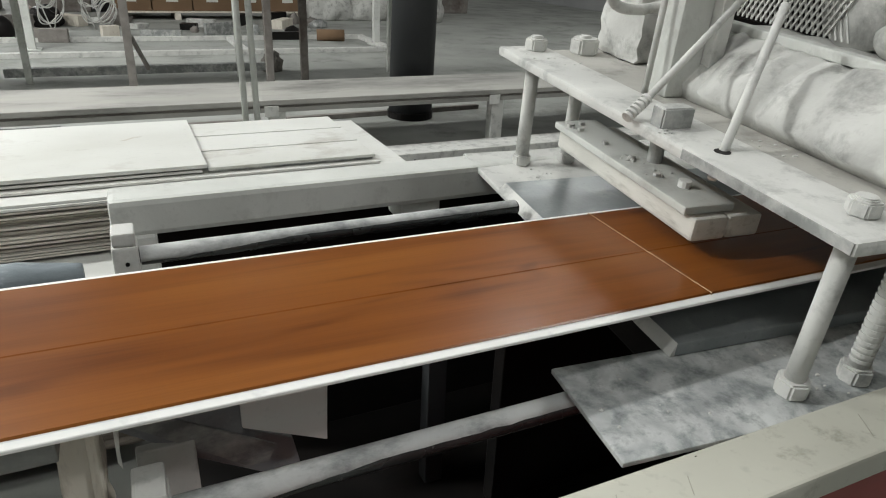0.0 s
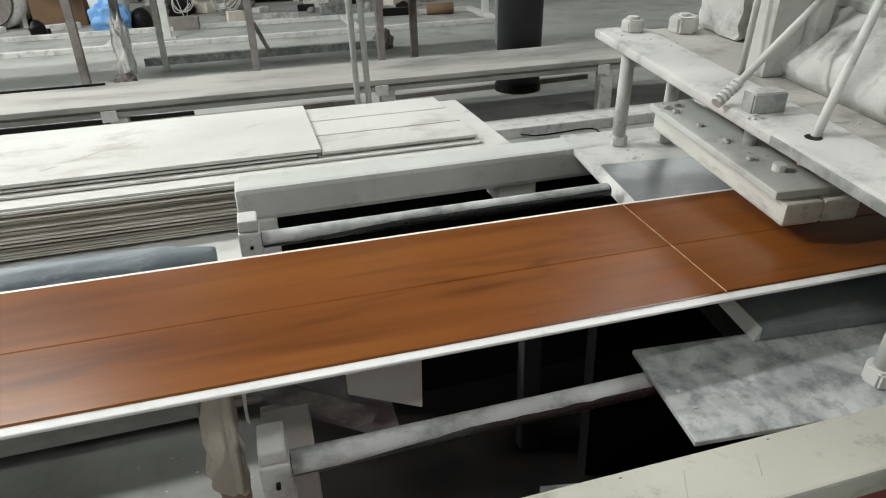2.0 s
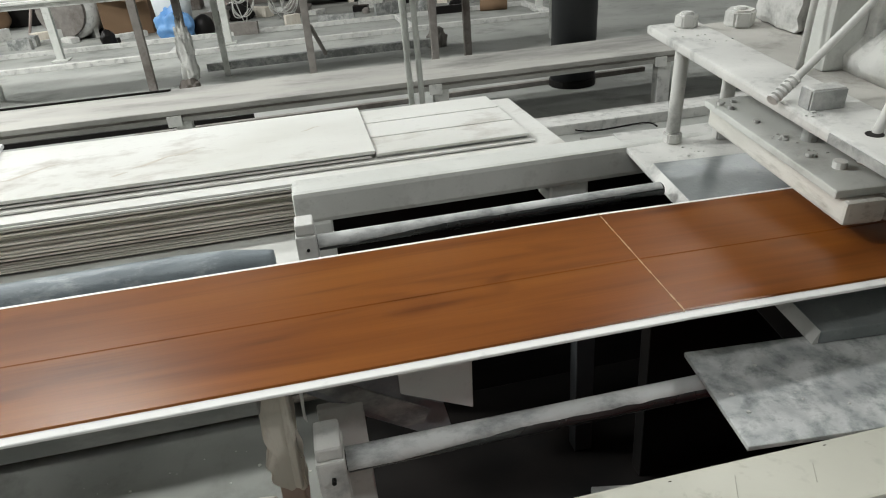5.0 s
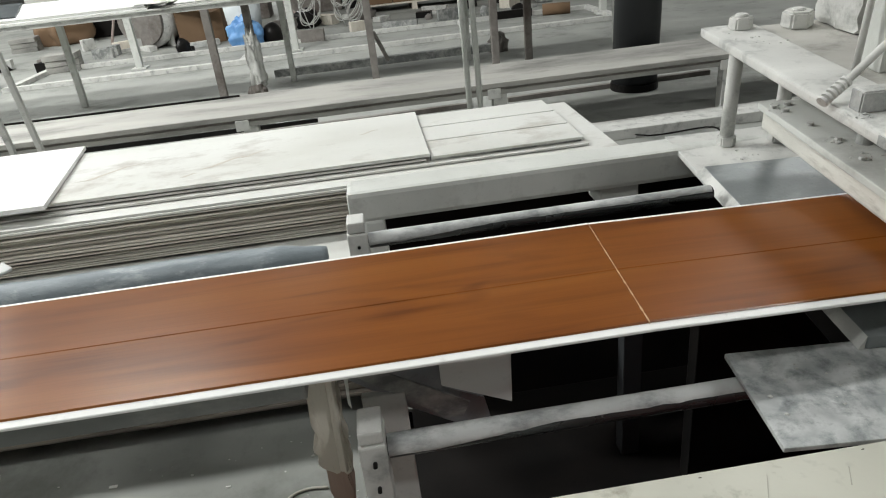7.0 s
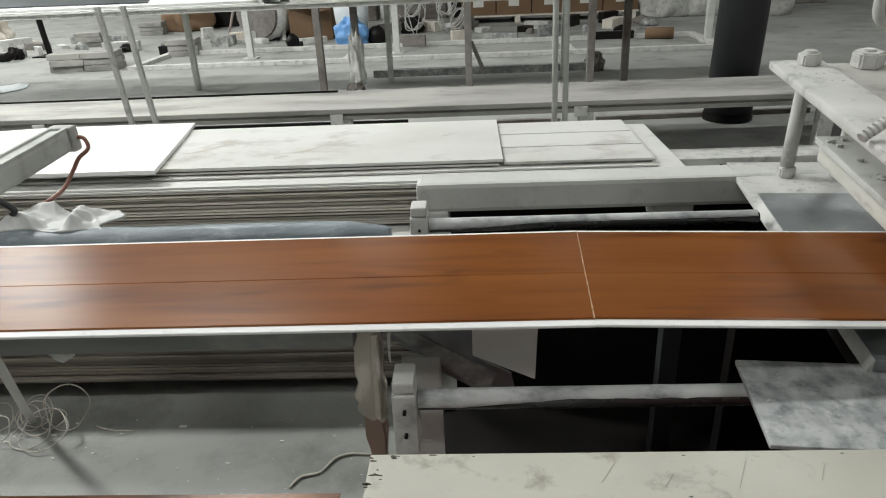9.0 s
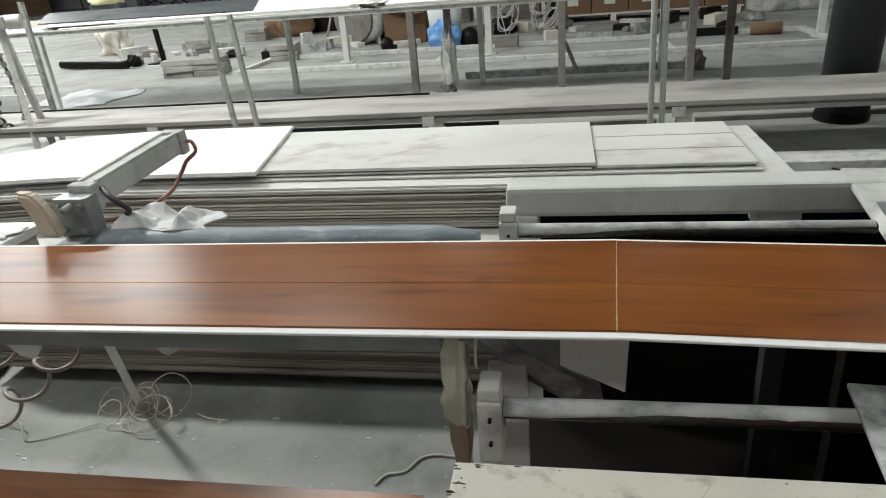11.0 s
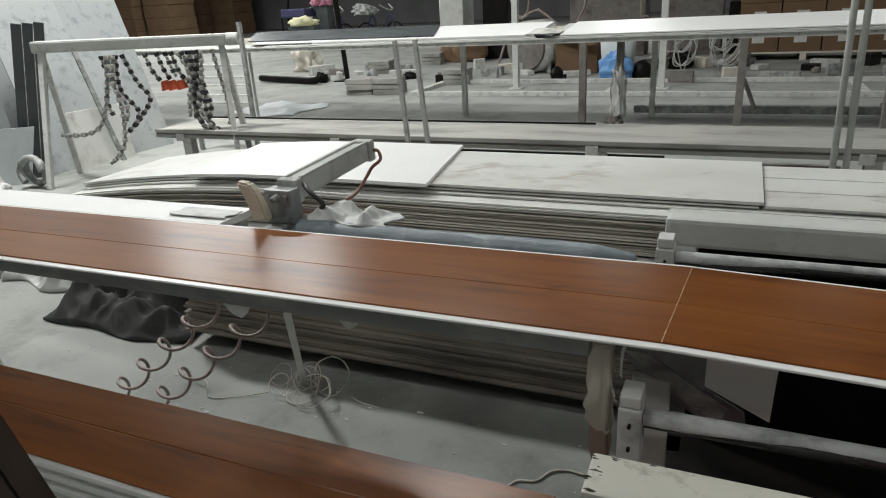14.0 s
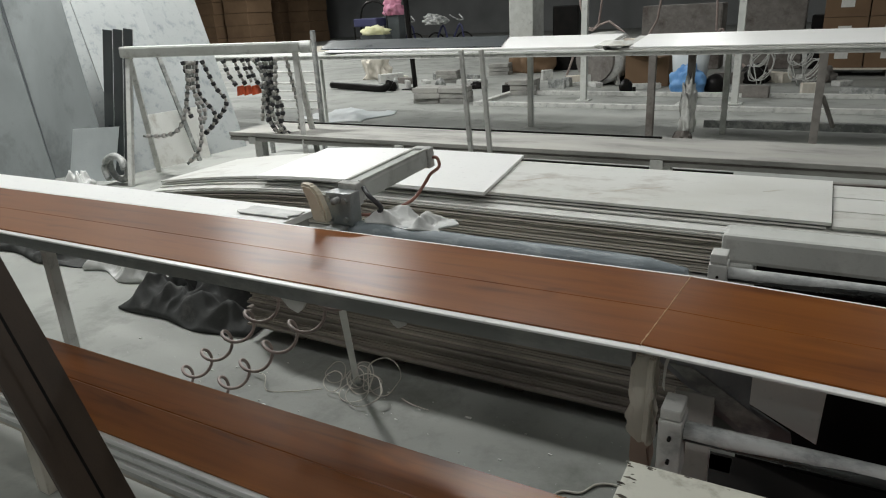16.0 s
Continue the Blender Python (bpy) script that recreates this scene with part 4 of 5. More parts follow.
# ---- floor clutter near the line ----
def near_floor():
    solo("dark_cloth", cloth_sheet(-3.0, -2.07, 1.0, 1.65, 0.003, 0.19, 3.8, 5.0, 110, 80), CLOTH, "dark crumpled cloth heaped on the floor", "cloth", smooth=True)
    solo("crumpled_film", cloth_sheet(-3.75, -3.1, 1.3, 1.75, 0.003, 0.2, 5, 3.0, 60, 44), CLEARWRAP, "crumpled clear plastic film heaped on the floor", "film", smooth=True)
    solo("dark_cloth", cloth_sheet(-4.8, -3.8, 1.3, 1.8, 0.003, 0.2, 4, 8.0, 70, 44), CLOTH, "dark crumpled cloth heaped on the floor", "cloth", smooth=True)
    for k in range(2):
        lo, hi = Vector((-1.74 - 0.19 * k, 0.47, 0.07)), Vector((-0.93 - 0.19 * k, 0.42, 0.70))
        axis = (hi - lo).normalized()
        u = axis.cross(Vector((0, 1, 0))).normalized()
        v = axis.cross(u)
        pts = [lo + (hi - lo) * (i / 84) + 0.036 * (math.cos(i * math.pi / 7) * u + math.sin(i * math.pi / 7) * v) for i in range(85)]
        solo("coiled_hose", tube(pts + [hi + Vector((0.03, 0, 0.12))], 0.0058, 8, smooth=2), HOSE, "pale coiled air hose hanging from the line to the floor", "air hose", "coiled air hoses", smooth=True)
    solo("plastic_strip", beam((-1.0, 0.42, 0.70), (-1.345, 0.895, 0.012), 0.024, 0.005, 0.001), LABEL, "ragged plastic strip hanging above the wire tangle", "strip")
    b = bmesh.new()
    rnd = random.Random(11)
    for k in range(9):
        r, cx, cy = rnd.uniform(0.035, 0.075), -1.33 + rnd.uniform(-0.13, 0.12), 0.86 + rnd.uniform(-0.05, 0.05)
        lean, t0, low = rnd.uniform(0.3, 1.3), rnd.uniform(0, 6), 0.004 + 0.02 * rnd.random()
        tube([(cx + r * (1 + 0.12 * math.sin(i * 1.9)) * math.cos(t0 + i * 0.66), cy + r * math.cos(lean) * math.sin(t0 + i * 0.66), low + r * math.sin(lean) * (1 + math.sin(t0 + i * 0.66))) for i in range(13)], 0.002, 6, b)
    solo("wire_tangle", b, WIRE, "tangle of pale wire on the floor", "wire", kind="stuff", smooth=True)
    solo("loose_wire", tube([(-1.85, 0.78, 0.005), (-1.72, 0.76, 0.03), (-1.66, 0.70, 0.006), (-1.55, 0.74, 0.006), (-1.45, 0.80, 0.01)], 0.0022, 6), WIRE, "loose end of pale wire on the floor", "wire", smooth=True)
    solo("wire_piece", tube([(-1.12, 0.88, 0.005), (-1.05, 0.84, 0.02), (-0.98, 0.85, 0.006)], 0.0022, 6), WIRE, "short piece of pale wire on the floor", "wire", smooth=True)
    solo("floor_cable", tube([(-0.404, 0.594, 0.005), (-0.380, 0.637, 0.006), (-0.326, 0.655, 0.005), (-0.294, 0.711, 0.006), (-0.245, 0.734, 0.005), (-0.187, 0.727, 0.006)], 0.004, 6), WIRE, "dusty thin cable on the floor", "cable", smooth=True)
    b = bmesh.new()
    rnd = random.Random(17)
    for k in range(150):
        r = 0.0015 + 0.004 * rnd.random() ** 3
        join(b, lumpy(r * rnd.uniform(1, 2.2), r, r * 0.6, (rnd.uniform(-2.6, 0.0), rnd.uniform(0.3, 0.98), 0.0), 0.4, 3.0, 1, k * 0.7))
    solo("floor_crumbs", b, SHEET, "scattered pale plastic crumbs on the floor", "crumbs", kind="stuff")
    for x, y, s in ((-0.478, 0.797, 0.007), (-0.826, 0.875, 0.012), (-0.62, 0.70, 0.006), (-1.6, 0.62, 0.008)):
        solo("plastic_chip", box(x - s, x + s, y - s * 0.4, y + s * 0.4, 0, 0.004, 0.001), PVC, "small white plastic chip on the floor", "chip", "white chips")


# ---- the next line and the far table ----
def far_line():
    e = thing("low_bench", (-1.5, 4.1, 0), "long low dusty steel bench with an edge lip", "bench")
    part("top", box(-4.95, 4.5, 3.80, 4.5, 0.355, 0.385, 0.004), BENCH, e)
    part("back_bar", box(-4.95, -0.9, 4.44, 4.46, 0.386, 0.40, 0.002), BLACK, e)
    part("lip", box(-4.95, 4.5, 3.775, 3.80, 0.362, 0.396, 0.005), BENCH, e, "pale front lip")
    part("lower_lip", box(-4.95, 4.5, 3.782, 3.80, 0.315, 0.345, 0.003), BENCH, e)
    # Dark strip puts the shade of the gap between the lips into colour.
    part("slit", box(-4.95, 4.5, 3.79, 3.80, 0.346, 0.361, 0.001), RUST, e, "dark strip for the shaded gap under the lip")
    part("channel", box(-4.95, 4.5, 4.05, 4.09, 0.3, 0.354, 0.004), STEEL, e)
    for x in (-4.6, -2.9, -0.75, 0.95, 2.6, 4.1):
        part("leg", box(x - 0.05, x + 0.05, 3.80, 3.88, 0, 0.354, 0.004), DUSTY, e)
        part("bracket", box(x - 0.09, x + 0.0, 3.768, 3.776, 0.29, 0.36, 0.003), DUSTY, e)
    for y, z in ((3.42, 0.07), (3.0, 0.03), (3.6, 0.05)):
        solo("steel_channel", box(1.0, 4.6, y, y + 0.12, 0, z, 0.006), DUSTY, "dusty steel channel lying behind the bed", "steel channel", "stored channels")
    for x0, x1, y in ((-1.3, 0.9, 4.72), (1.2, 3.0, 4.8), (-4.2, -2.9, 5.3), (0.4, 2.9, 5.35)):
        solo("thin_bar", beam((x0, y, 0.02), (x1, y + 0.07, 0.02), 0.05, 0.04, 0.004), RUST, "thin rusty bar along the floor behind the bench", "bar", "bars on the floor")
    solo("floor_plate", prism([(1.74, 3.28), (2.48, 3.21), (2.94, 2.98), (1.95, 2.98)], "z", 0.0, 0.018, bevel=0.003), BENCH, "dusty flat plate lying on the floor behind the bed", "plate")
    solo("floor_cable", tube([(1.69, 3.58, 0.024), (1.84, 3.36, 0.024), (2.24, 3.38, 0.024), (2.28, 3.27, 0.024)], 0.006, 6), BLACK, "thin dark cable lying on the floor plate", "cable", smooth=True)
    solo("thin_bar", box(-2.6, -0.4, 4.9, 4.93, 0, 0.04, 0.003), BLACK, "thin dark bar along the floor behind the bench", "bar", "bars on the floor")
    pair = thing("pipe_pair", (0.69, 3.3, 0), "two pale plastic pipes standing upright behind the stack", "pipes")
    for x in (0.66, 0.725):
        part("pipe", rod((x + 0.01, 3.3, 0), (x - 0.03, 3.3, 3.2), 0.018, seg=12), CASTING, pair, smooth=True)
    part("foot", box(0.6, 0.8, 3.22, 3.38, 0, 0.03, 0.003), DUSTY, pair)
    two = thing("trestle_stand", (-1.95, 3.3, 0), "pale steel trestle stand with two bars", "stand")
    for x in (-1.985, -1.83):
        part("leg", beam((x, 3.3, 0.0), (x - 0.08, 3.3, 1.16), 0.03, 0.03), DUSTY, two)
    part("foot", box(-2.05, -1.77, 3.22, 3.38, 0, 0.02, 0.003), DUSTY, two)
    t = thing("long_table", (-2.5, 6.4, 0), "long narrow work table with white boards and mixed legs", "table")
    part("frame_rail", box(-8.2, 3.6, 6.06, 6.10, 0.90, 0.94, 0.004), DUSTY, t)
    part("back_rail", box(-8.2, 3.6, 6.88, 6.92, 0.90, 0.94, 0.004), DUSTY, t)
    part("worktop", box(-8.2, 3.6, 6.04, 6.95, 0.941, 0.958, 0.003), CASTING, t)
    for x, y in ((0.14, 6.09), (-1.36, 6.09), (1.36, 6.09), (1.75, 6.3), (-1.02, 6.3)):
        part("rusty_leg", box(x - 0.035, x + 0.035, y - 0.035, y + 0.035, 0, 0.90, 0.004), RUST, t, "dark rusty leg")
    for x, y in ((-5.6, 6.09), (-3.0, 6.9), (-0.75, 6.9), (2.9, 6.9), (1.2, 6.9), (-7.6, 6.09)):
        part("white_leg", box(x - 0.03, x + 0.03, y - 0.03, y + 0.03, 0, 0.90, 0.004), CASTING, t)
    part("stay", beam((0.17, 6.12, 0.52), (0.29, 6.35, 0.2), 0.03, 0.03), RUST, t)
    part("low_rail", box(-0.95, 1.5, 6.9, 7.0, 0.06, 0.14, 0.004), STEEL, t)
    part("pad", lumpy(0.1, 0.08, 0.1, (-1.05, 6.2, 0.0), 0.4, 3, 3, 3.0), RUST, t)
    def propped(b):
        for v in b.verts:
            v.co.z += 0.092 * (v.co.y - 6.05)
        return b

    solo("prop_batten", box(-6.4, 2.4, 6.84, 6.9, 0.959, 1.03, 0.004), TIMBER, "timber batten under the back edge of the boards", "batten")
    for x0, x1, z, m in ((-5.3, -1.85, 0.96, BRIGHT), (-1.7, 2.4, 0.96, SHEET), (-4.6, -1.86, 0.974, SHEET), (-5.5, -1.87, 0.988, BRIGHT), (-1.6, 2.3, 0.976, BRIGHT)):
        solo("white_board", propped(box(x0, x1, 6.06, 6.93, z, z + 0.011, 0.002)), m, "white plastic board propped on the long table", "board", "boards on the table")
    solo("dark_board", propped(prism([(-5.65, 6.2), (-3.03, 6.12), (-3.3, 6.95), (-6.1, 6.98)], "z", 1.001, 1.014, bevel=0.002)), GREYBLUE, "dark grey panel lying on the long table", "board")
    solo("rag", cloth_sheet(-1.95, -1.6, 6.03, 6.4, 1.0, 0.05, 6, 3.0, 20, 16), SHEET, "white rag hanging over the table joint", "rag", smooth=True)
    solo("hanging_rag", lumpy(0.075, 0.06, 0.36, (-1.02, 6.24, 0.12), 0.7, 3.4, 4, 9.0), CANVAS, "torn pale rag hanging down along a table leg", "rag", smooth=True)
    solo("rusty_block", lumpy(0.11, 0.1, 0.16, (1.6, 7.2, 0), 0.35, 3, 3, 6.0), RUST, "rusty iron block on the floor by the table", "iron block")
    f = thing("floor_frame", (-1.5, 8.9, 0), "pale steel frame lying flat on the floor", "frame")
    part("near_bar", box(-4.6, 3.6, 8.5, 8.6, 0, 0.06, 0.004), DUSTY, f)
    part("far_bar", box(-4.6, 3.6, 9.9, 10.0, 0, 0.06, 0.004), DUSTY, f)
    for x in (-4.6, -1.6, 1.5, 3.5):
        part("cross_bar", box(x, x + 0.1, 8.6, 9.9, 0.0, 0.055, 0.004), DUSTY, f)
    for x, y in ((-3.07, 9.25), (-0.9, 9.2), (3.55, 9.2)):
        p = thing("white_post", (x, y, 0), "white painted steel post with a foot plate", "post", "white posts")
        part("shaft", box(x - 0.045, x + 0.045, y - 0.045, y + 0.045, 0.0, 3.4, 0.005), CASTING, p)
        part("foot_plate", box(x - 0.1, x + 0.1, y - 0.1, y + 0.1, 0, 0.02, 0.003), CASTING, p)
    c = thing("black_column", (2.25, 4.73, 0), "round black wrapped steel column", "column")
    part("shaft", rod((2.27, 4.73, 0), (2.42, 4.73, 6.45), 0.185, seg=32), COLUMN, c, smooth=True)
    part("base_ring", rod((2.27, 4.73, 0), (2.27, 4.73, 0.06), 0.195, seg=32, bevel=0.004), BLACK, c)
    solo("cardboard_tube", rod((2.8, 9.75, 0.085), (3.2, 9.65, 0.085), 0.085, seg=20), CARD, "brown cardboard tube lying on the floor", "tube", smooth=True)


def brick(x, y, z, sx, sy, sz, turn, parent):
    b = box(-sx / 2, sx / 2, -sy / 2, sy / 2, 0, sz, 0.008, m=pose(x, y, z, 0, 0, turn))
    return part("block", b, BENCH, parent)


def far_clutter():
    rnd = random.Random(8)
    for n, (x, y, lab) in enumerate(((-5.3, 8.76, "pile of flat dusty hollow blocks on the floor"), (-6.72, 11.65, "pile of dusty grey offcut blocks on the floor"), (-4.35, 9.98, "low pile of dusty profile offcuts"), (-6.27, 13.21, "pile of dusty grey offcut blocks on the floor"))):
        e = thing("block_pile", (x, y, 0), lab, "block pile", "block piles")
        for k in range(3):
            for i in range(1 + (n == 0)):
                brick(x + 0.46 * i - 0.23 * (n == 0) + rnd.uniform(-0.02, 0.02), y + 0.08 * i + rnd.uniform(-0.03, 0.03), 0.085 * k, 0.45, 0.4, 0.08, 10 + rnd.uniform(-4, 4), e)
    p = thing("hose_stand", (-6.83, 10.44, 0), "thin black stand beside the block pile", "stand")
    part("pole", rod((-6.83, 10.44, 0), (-6.97, 10.44, 2.3), 0.045, 0.055, seg=12), BLACK, p)
    part("foot", box(-7.03, -6.63, 10.24, 10.64, 0, 0.02), BLACK, p)
    solo("black_hose", tube([(-8.74, 10.27, 0.09), (-8.39, 10.19, 0.08), (-7.94, 10.11, 0.075), (-7.23, 9.94, 0.075), (-7.13, 9.99, 0.2)], 0.07, 10), BLACK, "short thick black hose lying on the floor", "hose", smooth=True)
    solo("plastic_sheet", cloth_sheet(-6.64, -5.46, 6.67, 7.7, 0.002, 0.06, 2.0, 4.0, 40, 30), PALEBLUE, "pale plastic sheet spread loosely on the floor", "plastic sheet", smooth=True)
    solo("pale_cloth", lumpy(0.3, 0.28, 0.42, (-8.97, 12.28, 0), 0.6, 2.6, 4, 5.0), TIMBER, "heap of pale rags on the floor", "rags", smooth=True)
    d = thing("steel_drum", (-3.4, 11.6, 0), "dusty round drum standing on its rim", "drum")
    part("shell", rod((-3.5, 11.3, 0.46), (-3.3, 11.9, 0.46), 0.46, seg=32, bevel=0.02), DUSTY, d, smooth=True)
    part("lid", rod((-3.52, 11.24, 0.46), (-3.50, 11.3, 0.46), 0.40, seg=32), RUST, d)
    for x, y, s, m, lab in ((-5.74, 13.84, 0.5, CARD, "slumped brown paper sack"), (-0.9, 11.8, 0.24, BLACK, "dark bundle of hoses"), (0.1, 12.0, 0.2, RUST, "dusty heap of scrap parts")):
        solo("sack", lumpy(s, s * 0.8, s * 0.9, (x, y, 0), 0.35, 2.0, 4, x), m, lab, "sack", "sacks", smooth=True)
    b = thing("pale_bucket", (-1.75, 10.6, 0), "pale plastic bucket with a blue bag over it", "bucket")
    part("bucket", rod((-1.75, 10.6, 0), (-1.75, 10.6, 0.75), 0.24, 0.3, seg=24), PALEBLUE, b, smooth=True)
    part("bag", lumpy(0.26, 0.2, 0.3, (-1.72, 10.32, 0.0), 0.4, 2.4, 4, 3.0), BLUE, b, "crumpled blue plastic bag", smooth=True)
    solo("black_ball", lumpy(0.16, 0.16, 0.2, (-1.35, 10.5, 0), 0.1, 1, 3, 1.0), BLACK, "small black bag on the floor", "bag", smooth=True)
    for k in range(5):
        w, c0 = 0.13 + 0.05 * (k % 3), rnd.uniform(-0.9, 0.1)
        pts = [(c0 + w * math.cos(i * 0.8 + k), 11.3 + 0.12 * math.sin(i * 0.5 + k), 0.25 + 0.08 * k + 1.3 * w * math.sin(i * 0.83 + k)) for i in range(22)]
        solo("loose_hose", tube([(c0, 11.3, 0.009)] + pts, 0.009, 6), CANVAS, "looped pale thin hose hanging behind the table", "hose", "loose hoses", smooth=True)
    q = thing("pallet", (1.6, 13.2, 0), "wooden pallet under cardboard cartons", "pallet")
    for k in range(5):
        part("deck_board", box(0.0, 3.4, 12.75 + 0.2 * k, 12.9 + 0.2 * k, 0.12, 0.145, 0.003), TIMBER, q)
    for x in (0.05, 1.1, 2.2, 3.3):
        part("bearer", box(x - 0.05, x + 0.05, 12.75, 13.7, 0, 0.118, 0.003), TIMBER, q)
    for i in range(5):
        for k in range(3):
            c = thing("carton", (0.35 + 0.68 * i, 13.2, 0.147 + 0.42 * k), "brown cardboard carton with a white label", "carton", "stacked cartons")
            part("case", box(0.02 + 0.68 * i, 0.68 + 0.68 * i, 12.82, 13.6, 0.147 + 0.42 * k, 0.56 + 0.42 * k, 0.006), CARD, c)
            part("paper_label", box(0.25 + 0.68 * i, 0.45 + 0.68 * i, 12.814, 12.819, 0.30 + 0.42 * k, 0.42 + 0.42 * k, 0), LABEL, c)
    for x, y, s in ((3.9, 12.9, 0.5), (4.8, 12.9, 0.55), (5.6, 12.4, 0.5), (4.4, 13.6, 0.6)):
        solo("cement_sack", lumpy(s, s * 0.7, s, (x, y, 0), 0.25, 2.0, 4, x), CANVAS, "full grey powder sack on the floor", "sack", "powder sacks", smooth=True)
    for x, y, w in ((-29.1, 26.5, 1.9), (-26.9, 26.8, 1.7), (-30.3, 33.0, 1.7), (-28.2, 33.2, 1.6)):
        c = thing("carton_stack", (x, y, 0), "tall stack of brown cardboard sheets", "cardboard stack", "cardboard stacks")
        for j in range(8):
            part("cardboard_slab", box(x - w / 2 + 0.04 * (j % 2), x + w / 2 - 0.03 * (j % 3), y - 0.9, y + 0.9, 0.6 * j, 0.6 * j + 0.59, 0.02), CARD, c)
    c = thing("scrap_carton", (-2.55, 11.5, 0), "dusty brown box standing on the floor beside the drum", "box")
    part("case", box(-2.95, -2.2, 11.2, 11.8, 0, 0.62, 0.02), CARD, c)
    part("flap", beam((-2.95, 11.19, 0.63), (-2.25, 11.0, 0.5), 0.3, 0.012, 0.003), CARD, c, "bent open flap")
    for k, pts in enumerate(([(-4.40, 12.2, 6.49), (-4.1, 12.2, 1.39), (-3.54, 12.2, 1.08), (-2.65, 12.2, 1.08), (-2.15, 12.2, 6.49)], [(-1.64, 12.2, 6.49), (-1.64, 12.2, 1.31), (-1.52, 12.2, 0.88), (-1.27, 12.3, 0.4), (-0.92, 12.2, 0.05)], [(-3.90, 12.4, 6.49), (-3.74, 12.4, 1.5), (-4.14, 12.5, 0.9), (-4.44, 12.4, 0.03)])):
        solo("hanging_cable", tube(pts, 0.022, 8), HOSE, "dull pink cable hanging down behind the table", "cable", "hanging cables", smooth=True)
    # offcuts strewn over the far floor
    for k in range(64):
        x, y = rnd.uniform(-8.2, 3.4), rnd.uniform(9.9, 12.6)
        l, w, h = rnd.uniform(0.12, 0.6), rnd.uniform(0.05, 0.2), rnd.uniform(0.03, 0.2)
        m = (DUSTY, RUST, BLACK, CANVAS, STEEL, TIMBER)[k % 6]
        if k % 4 == 3:
            bm = lumpy(0.6 * w + 0.03, 0.6 * w + 0.02, 0.6 * h + 0.03, (x, y, 0), 0.45, 2.6, 3, x)
            solo("scrap_lump", bm, (RUST, BLACK, STEEL)[k % 3], "crumpled dusty scrap on the floor", "scrap", "floor scraps", smooth=True)
        else:
            bm = box(-l / 2, l / 2, -w / 2, w / 2, 0, h, 0.008, m=pose(x, y, 0, 0, 0, rnd.uniform(-60, 60)))
            solo("floor_offcut", bm, m, "dusty offcut lying on the far floor", "offcut", "floor offcuts")
    # parked bicycles and cloth among the far things
    for bx, lab in ((-13.11, "dark bicycle parked among the far clutter"), (-11.19, "dark bicycle with a loaded rack parked among the far clutter")):
        v = thing("bicycle", (bx, 20.0, 0), lab, "bicycle", "parked bicycles")
        for x in (bx - 0.55, bx + 0.55):
            b = bmesh.new()
            tube([(x + 0.34 * math.cos(a * math.pi / 8), 20.0, 0.37 + 0.34 * math.sin(a * math.pi / 8)) for a in range(17)], 0.03, 6, b, 2)
            part("wheel", b, BLACK, v, smooth=True)
        part("frame", tube([(bx - 0.55, 20.0, 0.37), (bx - 0.25, 20.0, 0.95), (bx, 20.0, 0.33), (bx + 0.4, 20.0, 0.98), (bx + 0.55, 20.0, 0.37)], 0.035, 8), NAVY, v, smooth=True)
        part("saddle", lumpy(0.18, 0.1, 0.07, (bx - 0.27, 20.0, 1.02), 0.1), BLACK, v)
        part("handlebar", tube([(bx + 0.2, 19.65, 1.28), (bx + 0.42, 19.8, 1.12), (bx + 0.42, 20.2, 1.12), (bx + 0.2, 20.35, 1.28)], 0.025, 8), ROD, v, smooth=True)
        part("luggage", lumpy(0.42, 0.25, 0.22, (bx - 0.5, 19.9, 0.98), 0.6, 2.6, 4, bx), STEEL, v, "grey bundle on the rack", smooth=True)
    c = thing("folding_chair", (-13.73, 19.0, 0), "dark folding chair with a blue fabric seat", "chair")
    part("seat", box(-14.23, -13.27, 18.7, 19.3, 1.03, 1.30, 0.05), NAVY, c, "blue fabric seat")
    part("back_rail", tube([(-14.33, 19.32, 0.0), (-14.28, 19.34, 1.63), (-13.33, 19.34, 1.65), (-13.23, 19.32, 0.0)], 0.04, 8), BLACK, c, smooth=True)
    for x in (-14.21, -13.29):
        part("leg", rod((x, 18.72, 0), (x, 18.72, 1.03), 0.03, seg=10), BLACK, c)
    solo("pink_bag", lumpy(0.36, 0.3, 0.36, (-13.07, 19.5, 1.35), 0.5, 3.0, 4), PINK, "pale pink plastic bag on a low shelf", "bag", smooth=True)
    solo("bag_shelf", box(-13.37, -12.77, 19.3, 19.7, 0, 1.35, 0.01), GREYBLUE, "narrow dark shelf among the far clutter", "shelf")
    solo("yellow_rag", lumpy(0.5, 0.3, 0.2, (-13.13, 18.4, 0.77), 0.5, 2.6, 3, 4.0), YELLOW, "pale yellow rag on a low shelf", "rag", smooth=True)
    solo("low_shelf", box(-13.63, -12.63, 18.2, 18.6, 0, 0.77, 0.01), GREYBLUE, "dark low shelf behind the table", "shelf")
    for x, h, m, s in ((-6.17, 2.4, CASTING, 0.3), (-2.6, 1.3, RUST, 0.8), (-0.9, 1.5, RUST, 0.6), (0.3, 1.0, BLACK, 0.5), (-5.1, 1.4, BLACK, 0.3), (4.6, 2.0, BLACK, 1.0), (6.6, 2.2, RUST, 1.0)):
        solo("dark_crate", box(x - s, x + s, 14.2, 14.9, 0, h, 0.03), m, "dusty crate against the back of the hall", "crate", "far crates")


